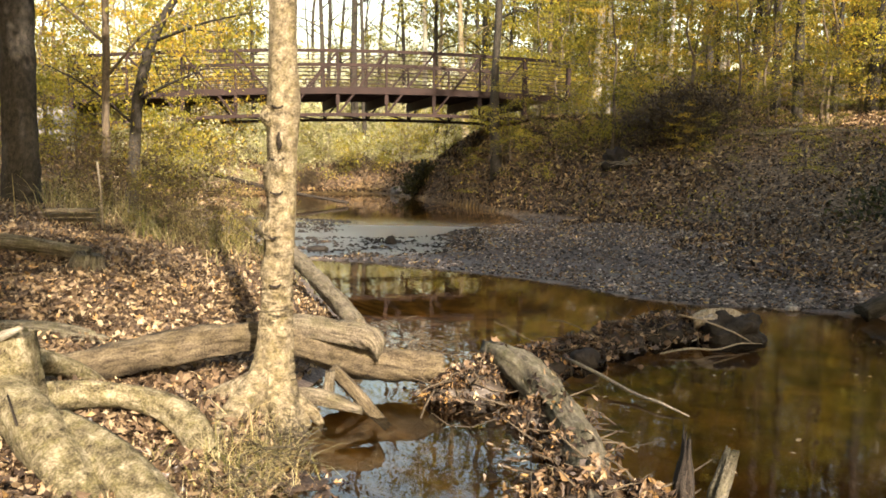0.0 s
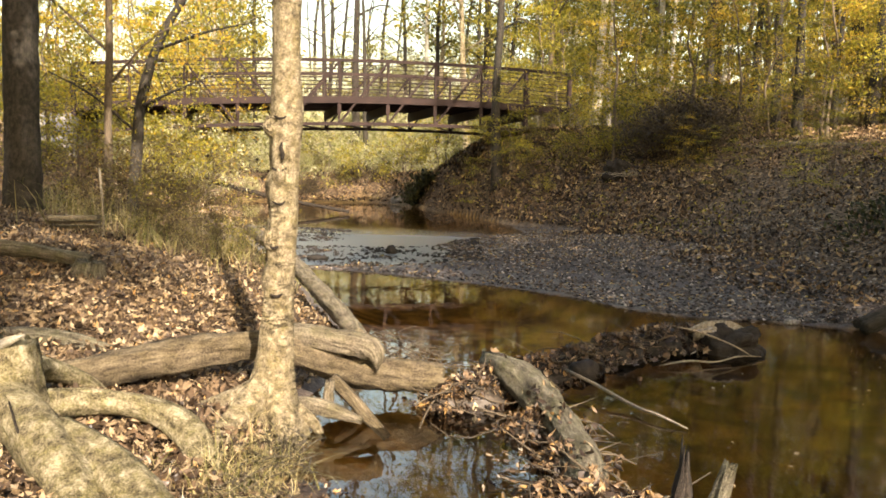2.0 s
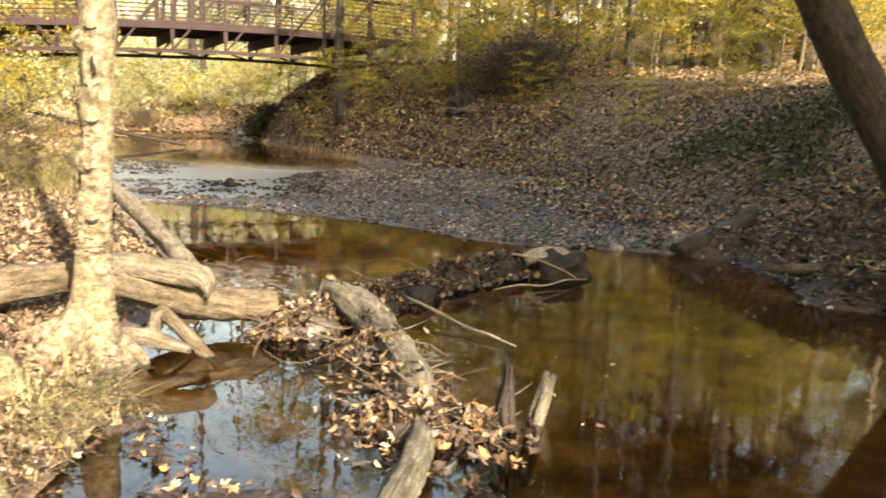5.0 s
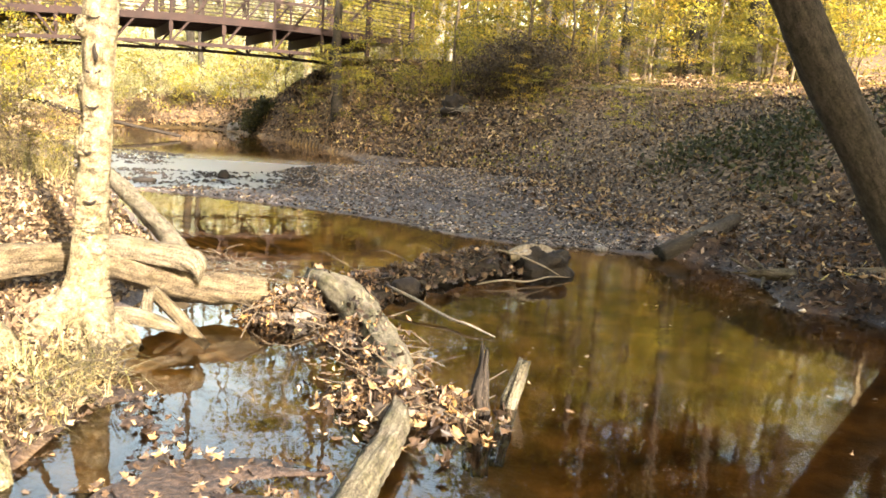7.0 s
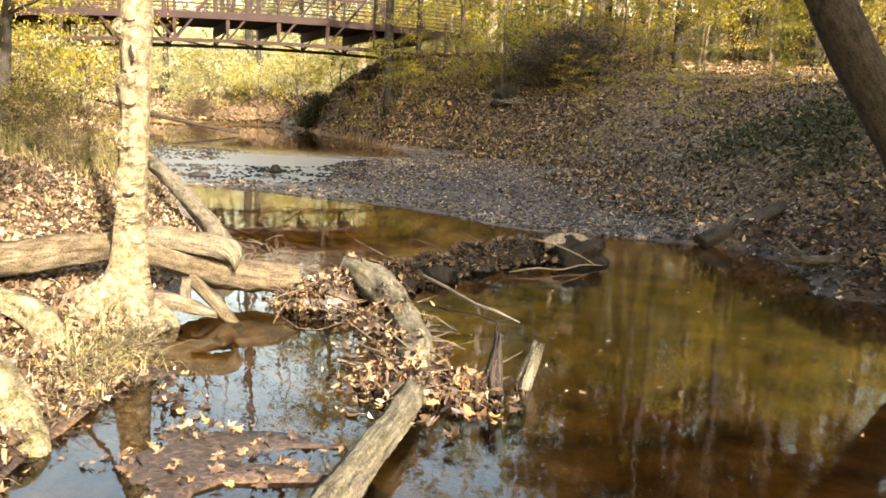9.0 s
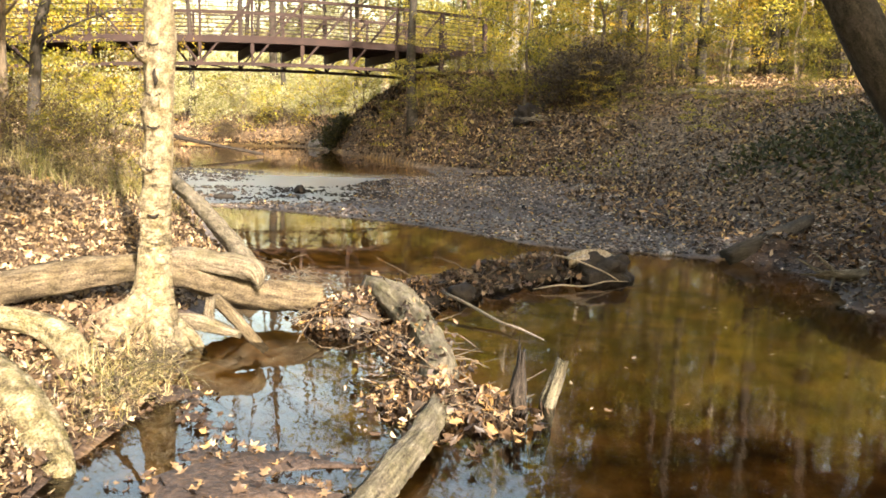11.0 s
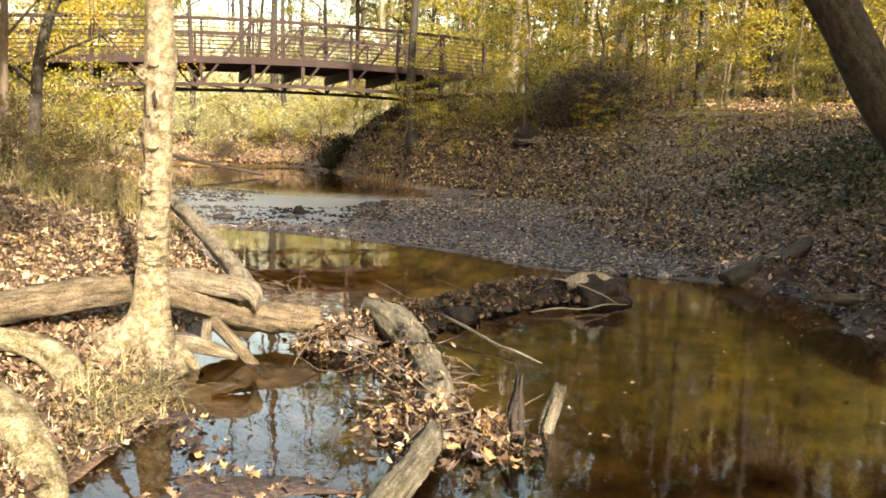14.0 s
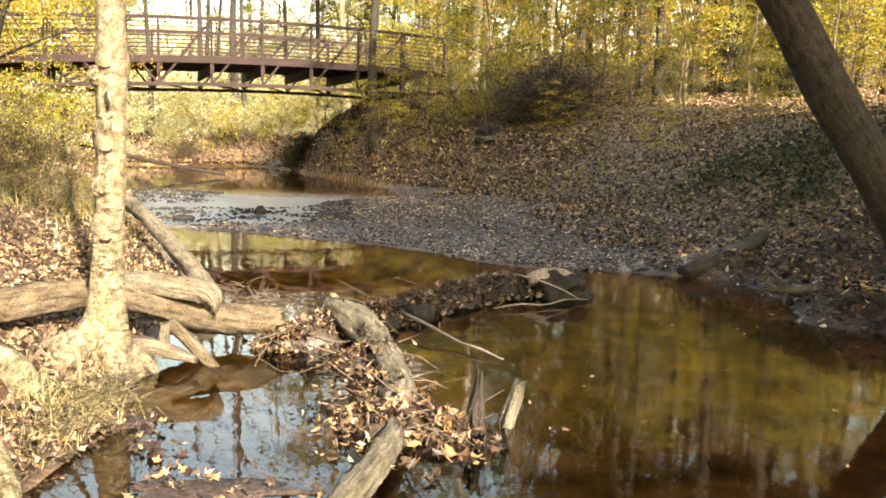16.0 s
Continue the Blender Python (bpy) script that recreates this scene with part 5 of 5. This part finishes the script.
# the paler stick bark puts sunlight on this stub into its colour
fallen("broken_log", "short weathered log stub on top of the dam's end, sunlight put into its pale colour", [(2.58, 8.2, 0.16, 0.06), (2.7, 8.2, 0.19, 0.085), (2.9, 8.2, 0.20, 0.09), (3.06, 8.18, 0.16, 0.06)], BARK_STICK, seed=23, n=24, lump=0.2)
fallen("bank_log", "log lying on the leafy bank, shadow put into its colour", [(-4.4, 8.0, 0.88, 0.06), (-3.8, 8.0, 0.84, 0.07), (-3.15, 8.05, 0.74, 0.06)], WOOD_MOSS, seed=18)
fallen("tree_stump", "low mossy stump with rotten top", [(-3.1, 7.9, 0.45, 0.17), (-3.08, 7.9, 0.62, 0.14), (-3.06, 7.9, 0.72, 0.11)], WOOD_MOSS, "stump", seed=19, n=14, lump=0.2, ragged=0.06)
fallen("wooden_stake", "thin grey-brown upright stake on the bank", [(-4.22, 10.8, 0.6, 0.018), (-4.22, 10.8, 1.1, 0.016), (-4.25, 10.8, 1.55, 0.013)], BARK_STICK, "stake", seed=20, n=8, sides=7, lump=0.04)
fallen("hillside_log", "fallen grey trunk among the trees on the far slope", [(8.0, 23.0, 2.35, 0.10), (9.5, 22.8, 2.5, 0.11), (11, 22.4, 2.45, 0.09)], WOOD_GREY, seed=21)
for k in range(3):
    a = Vector((-5.0 + 0.05 * k, 11.0 - 0.12 * k, 0.83 + 0.07 * k - 0.02))
    tagged(bars("old_board", [box_between(a, a + Vector((0.62, 0.06, 0.01)), 0.12, 0.045)], WOOD_GREY), "weathered loose board stacked on the bank", "board", group="stacked boards")

# the stump at the near bank and its spreading roots
stump = tagged(new("root_stump"), "broken mossy stump with thick pale roots gripping the bank", "stump")
SB = np.array((-1.95, 4.55, 0.2, 0))
stump.location = SB[:3]
for name, row, k in (("stem", [(-2.0, 4.6, 0.05, 0.27), (-1.98, 4.58, 0.35, 0.20), (-1.97, 4.58, 0.55, 0.16), (-1.97, 4.6, 0.72, 0.12)], {"sides": 16, "ragged": 0.08}),
                     ("root", [(-1.98, 4.5, 0.46, 0.13), (-1.75, 4.3, 0.42, 0.125), (-1.50, 4.06, 0.34, 0.12), (-1.28, 3.84, 0.24, 0.105), (-1.14, 3.62, 0.10, 0.09), (-1.08, 3.45, -0.08, 0.08)], {"sides": 14}),
                     ("root", [(-1.55, 4.18, 0.38, 0.10), (-1.25, 4.04, 0.31, 0.105), (-1.02, 3.85, 0.23, 0.105), (-0.87, 3.72, 0.16, 0.10), (-0.74, 3.60, 0.07, 0.085), (-0.64, 3.50, -0.06, 0.05)], {"sides": 12}),
                     ("root", [(-1.95, 4.7, 0.36, 0.09), (-1.6, 4.85, 0.35, 0.070), (-1.3, 4.83, 0.31, 0.072), (-1.08, 4.72, 0.23, 0.09), (-0.94, 4.54, 0.12, 0.085), (-0.87, 4.36, -0.02, 0.05)], {"sides": 10}),
                     ("root", [(-2.0, 4.7, 0.55, 0.09), (-2.05, 5.1, 0.46, 0.07), (-1.95, 5.4, 0.30, 0.05), (-1.85, 5.6, 0.1, 0.03)], {"sides": 10}),
                     ("root", [(-2.1, 4.5, 0.35, 0.14), (-2.4, 4.2, 0.3, 0.11), (-2.5, 3.8, 0.2, 0.08)], {"sides": 10})):
    limb(name, np.array(row) - SB, BARK_ROOT, stump, n=44, lump=0.12, freq=1.8, seed=len(row) + int(row[1][0] * 10), groove=0.10, **{**k, "sides": 22})
limb("splinter", np.array([(-2.05, 4.5, 0.70, 0.03), (-1.92, 4.48, 0.76, 0.025), (-1.82, 4.46, 0.80, 0.008)]) - SB, BARK_PALE, stump, "yellow freshly broken splinter", n=8, sides=5)


fallen("dead_twig", "thin dark twig lying over the mossy root", [(-1.71, 4.12, 0.54, 0.005), (-1.64, 4.05, 0.45, 0.006), (-1.58, 4.01, 0.39, 0.007), (-1.50, 3.97, 0.31, 0.006), (-1.43, 3.94, 0.22, 0.004)], WOOD_BLACK, "twig", seed=31, n=16, sides=6)


# ---- rock, mounds and litter ----
def lump(name, label, category, c, size, material, seed, detail=3, rugged=0.25, freq=1.6):
    bm = bmesh.new()
    bmesh.ops.create_icosphere(bm, subdivisions=detail, radius=1)
    for v in bm.verts:
        d = v.co.copy()
        g = 1 + rugged * noise.noise(d * freq + Vector((seed * 3.1, 0, 0))) + rugged * 0.5 * noise.noise(d * freq * 3 + Vector((seed, 2, 0)))
        v.co = Vector((d.x * size[0], d.y * size[1], d.z * size[2])) * g
    me = bpy.data.meshes.new(name)
    bm.to_mesh(me)
    bm.free()
    ob = put(name, me, material)
    ob.location = c
    return tagged(ob, label, category)


lump("boulder", "half-sunk black wet boulder at the end of the dam", "rock", (2.92, 8.15, 0.06), (0.30, 0.22, 0.19), WET_ROCK, 2, 4, 0.45)
# separate pale lump added for the boulder's sunlit top
lump("flat_stone", "pale cap on the black boulder, standing in for its sunlit top", "rock", (2.78, 8.2, 0.19), (0.20, 0.12, 0.06), STONE, 12, 3, 0.35)
lump("stream_stone", "small dark stone breaking the water", "rock", (4.12, 9.72, 0.02), (0.09, 0.06, 0.05), STONE, 3, 2)
lump("stream_stone", "dark stone on the gravel flat", "rock", (-1.0, 16.33, 0.05), (0.12, 0.10, 0.12), WET_ROCK, 4, 2)
lump("stream_stone", "dark stone on the gravel flat", "rock", (-2.2, 15.0, 0.03), (0.2, 0.12, 0.07), WET_ROCK, 5, 2)
lump("stream_stone", "round pale stone at the foot of the far bank", "rock", (-2.6, 38, 0.15), (0.28, 0.25, 0.25), STONE, 6, 3)
lump("grey_stone", "rounded grey stone in the debris dam", "rock", (1.38, 7.05, 0.05), (0.12, 0.10, 0.09), WET_ROCK, 7, 3)
lump("root_plate", "dark upturned root plate in the leafy slope", "root plate", (4.8, 24.0, 1.6), (0.36, 0.3, 0.38), WOOD_BLACK, 8, 4, 0.6, 2.5)
DAM = [(0.27, 6.08, 0.06, 0.15), (0.42, 6.2, 0.10, 0.26), (0.62, 6.5, 0.12, 0.26), (1.0, 6.9, 0.10, 0.24), (1.35, 7.3, 0.10, 0.24), (1.75, 7.7, 0.13, 0.26), (2.2, 8.1, 0.14, 0.28), (2.55, 8.35, 0.12, 0.24), (0.86, 5.6, 0.05, 0.19), (1.0, 5.0, 0.03, 0.18), (1.0, 4.35, 0.06, 0.22), (1.25, 4.3, 0.03, 0.17), (0.86, 4.45, 0.02, 0.18)]
# mounds past y 6.8 are black, with the far dam's shade in their colour
for k, (x, y, z, r) in enumerate(DAM):
    lump("debris_mound", "mound of mud, twigs and sodden leaves in the dam", "debris", (x, y, z - 0.10), (r, r * 0.8, 0.15), WET_ROCK if y > 6.8 else MUD, 20 + k, 3, 0.3, 2.5)

rng = np.random.RandomState(77)


def scatter(n, x0, x1, y0, y1, keep, lift=0.012, near=1.0):
    """n places on the ground where keep(x, y, z) holds; near > 1 crowds them to the nearer side."""
    out, got = [], 0
    while got < n:
        x = rng.uniform(x0, x1, n)
        y = y0 + (y1 - y0) * rng.random_sample(n) ** near
        z = land(x, y)
        ok = keep(x, y, z)
        out.append(np.stack([x, y, z + rng.uniform(0.2, 1.6, n) * lift], 1)[ok])
        got += int(ok.sum())
    return np.concatenate(out)[:n]


def on_left(x, y, z):
    return (z > 0.03) & (x < along(SHORE_LEFT, y) - 0.02)


def on_right(x, y, z):
    return (z > 0.12) & (x > along(BANK_FOOT, y) - 1.2 + 0.9 * rough_noise(x, y, 0.9, 31))


def on_bar(x, y, z):
    return (z > 0.0) & (x > (along(SHORE_LEFT, y) + along(SHORE_RIGHT, y)) / 2 - 1.2) & (x < along(BANK_FOOT, y) + 1.0)


def stuff(name, label, category, me, material, smooth=False):
    return tagged(put(name, me, material, smooth=smooth), label, category, kind="stuff")


near = scatter(24000, -5, -0.5, 2.8, 8.5, on_left, 0.03)
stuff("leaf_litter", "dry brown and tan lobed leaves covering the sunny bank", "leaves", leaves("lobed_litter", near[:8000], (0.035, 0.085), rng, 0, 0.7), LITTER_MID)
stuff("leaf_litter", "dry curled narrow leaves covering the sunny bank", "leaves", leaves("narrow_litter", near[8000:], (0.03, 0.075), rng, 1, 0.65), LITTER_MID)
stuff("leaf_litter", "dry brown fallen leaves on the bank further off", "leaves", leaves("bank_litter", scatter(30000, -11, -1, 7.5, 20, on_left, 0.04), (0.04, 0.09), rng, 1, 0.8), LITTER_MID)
stuff("leaf_litter", "fallen leaves covering the slope, its shade put into their dull brown", "leaves", leaves("slope_litter", scatter(70000, -1.5, 18, 5, 36, on_right, 0.04), (0.05, 0.125), rng, 1, 0.6), LITTER_SHADED)
stuff("leaf_litter", "scattered brown leaves on the gravel bar", "leaves", leaves("bar_litter", scatter(13000, -3.5, 7, 9.8, 24, on_bar, 0.02), (0.03, 0.075), rng, 1, 0.35), LITTER_SHADED)
stuff("leaf_litter", "leaves matted on the steep bank by the bridge, shade put into their dark brown", "leaves", leaves("steep_litter", scatter(22000, -12, 5, 24.5, 50, lambda x, y, z: z > 0.04, 0.06), (0.10, 0.22), rng, 1, 0.8), LITTER_SHADED)
stuff("leaf_litter", "brown leaves on the low bank upstream", "leaves", leaves("upstream_litter", scatter(7000, -16, -2, 18, 36, on_left, 0.05), (0.10, 0.2), rng, 1, 0.6), LITTER)
stuff("leaf_litter", "dry brown leaves covering the bank under the path", "leaves", leaves("path_litter", scatter(9000, -6, 2.2, -5, 3.2, on_left, 0.03), (0.05, 0.11), rng, 1, 0.6), LITTER_MID)
stuff("leaf_litter", "brown leaves on the foot of the slope by the bridge", "leaves", leaves("foot_litter", scatter(9000, -0.5, 7, 20, 29.5, lambda x, y, z: z > 0.10, 0.04), (0.07, 0.17), rng, 1, 0.6), LITTER_SHADED)
# the paler litter colour stands in for sun on the wood floor
stuff("leaf_litter", "leaves covering the rising wood floor, sunlight put into their pale colour", "leaves", leaves("wood_floor_litter", scatter(16000, 7, 26, 24, 46, on_right, 0.05), (0.10, 0.22), rng, 1, 0.5), LITTER)
stuff("gravel", "wet grey and brown pebbles of the gravel bar", "gravel", pebbles("gravel", scatter(26000, -3.6, 7, 9.7, 22, on_bar, 0.006, 1.4), (0.008, 0.042), rng), PEBBLE)
stuff("gravel", "pebbles along the shaded water's edge", "gravel", pebbles("edge_gravel", scatter(700, 4.6, 7, 5, 10, lambda x, y, z: (z > -0.03) & (z < 0.3), 0.006), (0.012, 0.06), rng), PEBBLE)
dam_pts = np.concatenate([np.stack([x + rng.normal(0, r * 0.62, 320), y + rng.normal(0, r * 0.55, 320), np.full(320, z)], 1) for x, y, z, r in DAM])
dam_mid = np.concatenate([np.tile((x, y, z, r), (320, 1)) for x, y, z, r in DAM])
far_out = np.hypot((dam_pts[:, 0] - dam_mid[:, 0]) / dam_mid[:, 3], (dam_pts[:, 1] - dam_mid[:, 1]) / (0.8 * dam_mid[:, 3]))
dam_pts[:, 2] = np.maximum(dam_mid[:, 2] - 0.10 + 0.17 * np.sqrt(np.clip(1 - far_out ** 2, 0, 1)), 0.008) + rng.uniform(0, 0.04, len(dam_pts))
# sunny and shaded parts of the dam get lighter and darker leaf colours
split = dam_pts[:, 1] < 6.9
drape = np.concatenate([np.stack([x + rng.normal(0, r, 24), y + rng.normal(0, r * 1.4, 24), z + rng.uniform(-0.05, 0.02, 24)], 1) for x, y, z, r in ((0.72, 6.55, 0.27, 0.09), (0.9, 5.75, 0.24, 0.06), (0.95, 5.4, 0.22, 0.08), (0.93, 4.85, 0.19, 0.08), (1.0, 4.5, 0.16, 0.1), (1.0, 4.25, 0.14, 0.1), (1.08, 5.2, 0.16, 0.08))])
sunny = np.concatenate([dam_pts[split], drape])
sunny = sunny[rng.permutation(len(sunny))]
cut = len(sunny) // 7
stuff("dam_leaves", "heaped brown lobed leaves caught on the dam", "leaves", leaves("dam_leaves", sunny[:cut], (0.035, 0.085), rng, 0, 0.9), LITTER_DAM)
stuff("dam_leaves", "heaped brown curled leaves caught on the dam", "leaves", leaves("dam_curls", sunny[cut:], (0.03, 0.08), rng, 1, 0.9), LITTER_DAM)
stuff("dam_leaves", "sodden leaves heaped on the far dam, shade put into their dark colour", "leaves", leaves("shaded_dam_leaves", dam_pts[~split], (0.03, 0.09), rng, 0, 0.7), LITTER_WET)


def twig_heap(name, label, centres, n, length, radius, material, seed):
    r = np.random.RandomState(seed)
    many = []
    for k in range(n):
        x, y, z, s = centres[r.randint(len(centres))]
        a = np.array((x + r.normal(0, s * 0.6), y + r.normal(0, s * 0.6), z + r.uniform(-0.03, 0.08)))
        w, el = r.uniform(0, 6.3), r.normal(0, 0.25)
        d = np.array((math.cos(w), math.sin(w), el)) * r.uniform(*length)
        bend = a + d / 2 + r.normal(0, 0.03, 3)
        q = r.uniform(*radius)
        many.append(tube_arrays([(*a, q), (*bend, q * 0.8), (*(a + d), q * 0.4)], n=4, sides=4, lump=0))
    return tagged(put(name, tubes_mesh(name, many), material), label, "twigs", kind="stuff")


# dark wet leaf colour also carries the shade on the right shore
stuff("leaf_litter", "sodden leaves along the right shore, shade put into their dark colour", "leaves", leaves("shade_litter", scatter(6000, 4.5, 8.5, 4, 10.2, lambda x, y, z: z > 0.005, 0.03), (0.04, 0.10), rng, 1, 0.5), LITTER_WET)
twig_heap("dam_twigs", "tangled small twigs in the leaf dam", DAM, 220, (0.12, 0.5), (0.003, 0.010), BARK_TWIG, 3)
twig_heap("root_twigs", "straw-coloured fine roots on the root plate", [(5.05, 23.75, 1.6, 0.35)], 90, (0.15, 0.5), (0.006, 0.014), BARK_STICK, 4)
twig_heap("snag_twigs", "knot of twigs at the end of the grey log", [(-0.2, 7.5, 0.10, 0.3), (0.05, 7.4, 0.04, 0.25)], 110, (0.07, 0.24), (0.003, 0.007), BARK_TWIG, 5)
twig_heap("bank_roots", "thin pale roots trailing down the bank to the pool", [(-0.68, 4.6, 0.12, 0.16), (-0.6, 4.85, 0.10, 0.1), (-0.75, 4.2, 0.10, 0.18), (-0.9, 3.9, 0.08, 0.18)], 200, (0.06, 0.2), (0.002, 0.005), WOOD_GREY, 6)

flat = scatter(4400, -5.4, 0.8, 13.9, 22.5, lambda x, y, z: z > -0.04, 0.01)
stuff("flat_stones", "dark wet stones strewn over the shallow flat", "stones", pebbles("flat_stones", flat, (0.015, 0.07), rng, 0.7), WET_ROCK)
shore = scatter(2600, -1.8, -0.4, 2.7, 5.3, lambda x, y, z: (z > 0.0) & (z < 0.26) & (x < along(SHORE_LEFT, y) + 0.05), 0.04)
stuff("leaf_litter", "damp brown leaves matted along the pool's edge", "leaves", leaves("shore_litter", shore[:1300], (0.04, 0.10), rng, 0, 0.7), LITTER_WET)
stuff("leaf_litter", "dry brown leaves caught along the pool's edge", "leaves", leaves("shore_curls", shore[1300:], (0.03, 0.08), rng, 1, 0.9), LITTER_MID)
mud_leaves = scatter(260, -0.7, 0.75, 3.0, 4.9, lambda x, y, z: z > -0.03, 0.02)
stuff("leaf_litter", "wet brown leaves stuck on the muddy spit", "leaves", leaves("mud_litter", mud_leaves, (0.03, 0.065), rng, 0, 0.4), LITTER_DAM)

# large brown leaves lodged where the sunk log leaves the dam
big = np.concatenate([np.stack([x + rng.normal(0, 0.07, 7), y + rng.normal(0, 0.06, 7), rng.uniform(0.015, 0.09, 7)], 1) for x, y in ((0.97, 3.82), (1.10, 3.70), (1.32, 3.84), (1.48, 4.02), (1.2, 4.0))])
stuff("lodged_leaves", "large brown oak leaves lodged at the water's edge", "leaves", leaves("lodged_leaves", big, (0.06, 0.10), rng, 0, 0.6), LITTER_DAM)
# floating leaves on the near pool and stream
pool = np.stack([0.85 - np.abs(rng.normal(0, 0.17, 90)), rng.uniform(3.9, 5.7, 90), rng.uniform(0.004, 0.012, 90)], 1)
stuff("floating_leaves", "pale and tan leaves floating at the edge of the pool", "leaves", leaves("floating_leaves", pool, (0.035, 0.08), rng, 1, 0.05), LITTER)
run = np.stack([rng.uniform(1.3, 5.0, 60), rng.uniform(3.6, 9.2, 60), rng.uniform(0.003, 0.008, 60)], 1)
stuff("floating_leaves", "few small leaves drifting on the stream", "leaves", leaves("drifting_leaves", run, (0.02, 0.06), rng, 1, 0.05), LITTER)


# ---- grass and low plants ----
def clump(x, y, n, spread, height, label, material=STRAW, width=0.005, lean=1.0, thin=1.0):
    n = int(n * thin)
    px, py = x + rng.normal(0, spread * 1.2, n), y + rng.normal(0, spread * 1.2, n)
    z = land(px, py) - 0.01
    ok = z > 0.0
    me = blades("grass_clump", np.stack([px, py, z], 1)[ok], height, rng, lean, width)
    return tagged(put("grass_clump", me, material, smooth=False), label, "grass", kind="stuff")


for x, y, n, s, h in ((-4.7, 12.0, 130, 0.35, (0.25, 0.8)), (-4.1, 12.6, 160, 0.35, (0.3, 0.9)), (-3.5, 12.8, 160, 0.3, (0.3, 0.9)), (-3.0, 12.2, 120, 0.3, (0.2, 0.6)), (-5.4, 13.2, 130, 0.4, (0.3, 0.9)), (-4.6, 14.2, 150, 0.4, (0.4, 1.1)),
                      (-3.9, 14.6, 150, 0.35, (0.4, 0.9)), (-5.8, 15.2, 120, 0.5, (0.4, 1.0)), (-2.5, 11.0, 140, 0.3, (0.2, 0.55)), (-3.7, 15.8, 200, 0.3, (0.3, 0.7)), (-6.5, 14.6, 200, 0.5, (0.5, 1.0)), (-2.2, 9.9, 90, 0.3, (0.15, 0.4)), (-3.4, 10.9, 150, 0.3, (0.2, 0.6)), (-2.9, 11.4, 150, 0.3, (0.2, 0.6)), (-3.9, 11.5, 120, 0.35, (0.2, 0.6))):
    clump(x, y, n, s, (h[0] * 0.6, h[1] * 0.85), "tall dry straw-green grass on the stream bank", thin=0.8, lean=1.6)
for x, y, n, s, h in ((-0.66, 4.75, 170, 0.14, (0.08, 0.28)), (-0.70, 4.4, 150, 0.10, (0.08, 0.24)), (-0.74, 4.1, 90, 0.09, (0.06, 0.2)), (-1.15, 4.3, 50, 0.10, (0.06, 0.16)), (-0.62, 5.05, 90, 0.08, (0.06, 0.2))):
    clump(x, y, n, s, h, "short dry grass and rootlets by the tree's foot", width=0.003, lean=3.0, thin=1.3)
for x, y, n, s, h in ((-0.66, 4.80, 240, 0.09, (0.06, 0.17)), (-0.74, 4.5, 240, 0.12, (0.06, 0.18)), (-0.70, 4.2, 150, 0.07, (0.05, 0.15)), (-0.72, 3.95, 120, 0.06, (0.05, 0.14)), (-0.98, 3.45, 110, 0.10, (0.05, 0.15))):
    clump(x, y, n, s, h, "bleached dry grass and rootlets hanging over the pool's edge", PALE_STRAW, width=0.0025, lean=2.4)
for x, y in ((-8, 56), (-5, 58), (-2, 57), (1, 60), (-10, 60), (-6.5, 54), (-3.5, 62), (2.5, 55), (-12.5, 57)):
    clump(x, y, 260, 1.2, (0.6, 1.8), "sunlit straw-coloured reeds by the far stream", width=0.03)
for x, y, s in ((7.0, 12.8, 0.4), (7.6, 12.2, 0.45), (8.3, 11.8, 0.5), (7.4, 11.5, 0.4), (6.9, 13.5, 0.35), (8.2, 13.0, 0.5), (8.8, 12.6, 0.5), (7.0, 10.6, 0.3)):
    pts = np.stack([x + rng.normal(0, s, 230), y + rng.normal(0, s, 230)], 1)
    z = land(pts[:, 0], pts[:, 1]) + rng.uniform(0.02, 0.35, 230)
    stuff("ground_cover", "dark green low leafy plants on the shaded slope", "plants", leaves("ground_cover", np.column_stack([pts, z]), (0.06, 0.14), rng, 1, 0.7), DARK_LEAF)
far = scatter(3600, 1, 16, 17, 27, on_right, 0.25)
stuff("seedlings", "sparse yellow-green seedlings among the slope's leaves", "plants", leaves("seedlings", far[rough_noise(far[:, 0], far[:, 1], 1.4, 41) > 0.15], (0.05, 0.11), rng, 1, 0.7), GREEN_LEAF)
for x, y, z, s in ((-1.75, 35.6, 0.35, 0.15), (-1.6, 35.4, 0.65, 0.19), (-1.35, 35.3, 1.0, 0.20), (-1.15, 35.1, 1.25, 0.15)):
    pts = rng.normal(0, 1, (330, 3)) * (1.5 * s, 1.3 * s, s) + (x, y, z)
    pts[:, 2] = np.maximum(pts[:, 2], land(pts[:, 0], pts[:, 1]) + 0.02)
    stuff("ground_cover", "dark evergreen clump hanging at the foot of the steep bank", "plants", leaves("ground_cover", pts, (0.10, 0.2), rng, 1, 0.8), DARK_LEAF)
# woods in the distance
dist = np.stack([rng.uniform(-110, 120, 26000), rng.uniform(90, 130, 26000), rng.gamma(2.0, 3.5, 26000)], 1)
dist = dist[~((dist[:, 0] / dist[:, 1] > -0.24) & (dist[:, 0] / dist[:, 1] < -0.06) & (dist[:, 2] > 9))]
more = np.stack([rng.uniform(2, 90, 30000), rng.uniform(66, 100, 30000), rng.uniform(0, 26, 30000)], 1)
more = more[(more[:, 0] / more[:, 1] > 0.2) & (rough_noise(more[:, 0], more[:, 2], 0.35, 51) > -0.35)]
dist = np.concatenate([dist, more])
dist[:, 2] += land(dist[:, 0], dist[:, 1])
stuff("far_woods", "yellow-green leaves of the distant woods", "woods", leaves("far_woods", dist, (0.5, 1.1), rng, 2, 0.9), GREEN_LEAF)
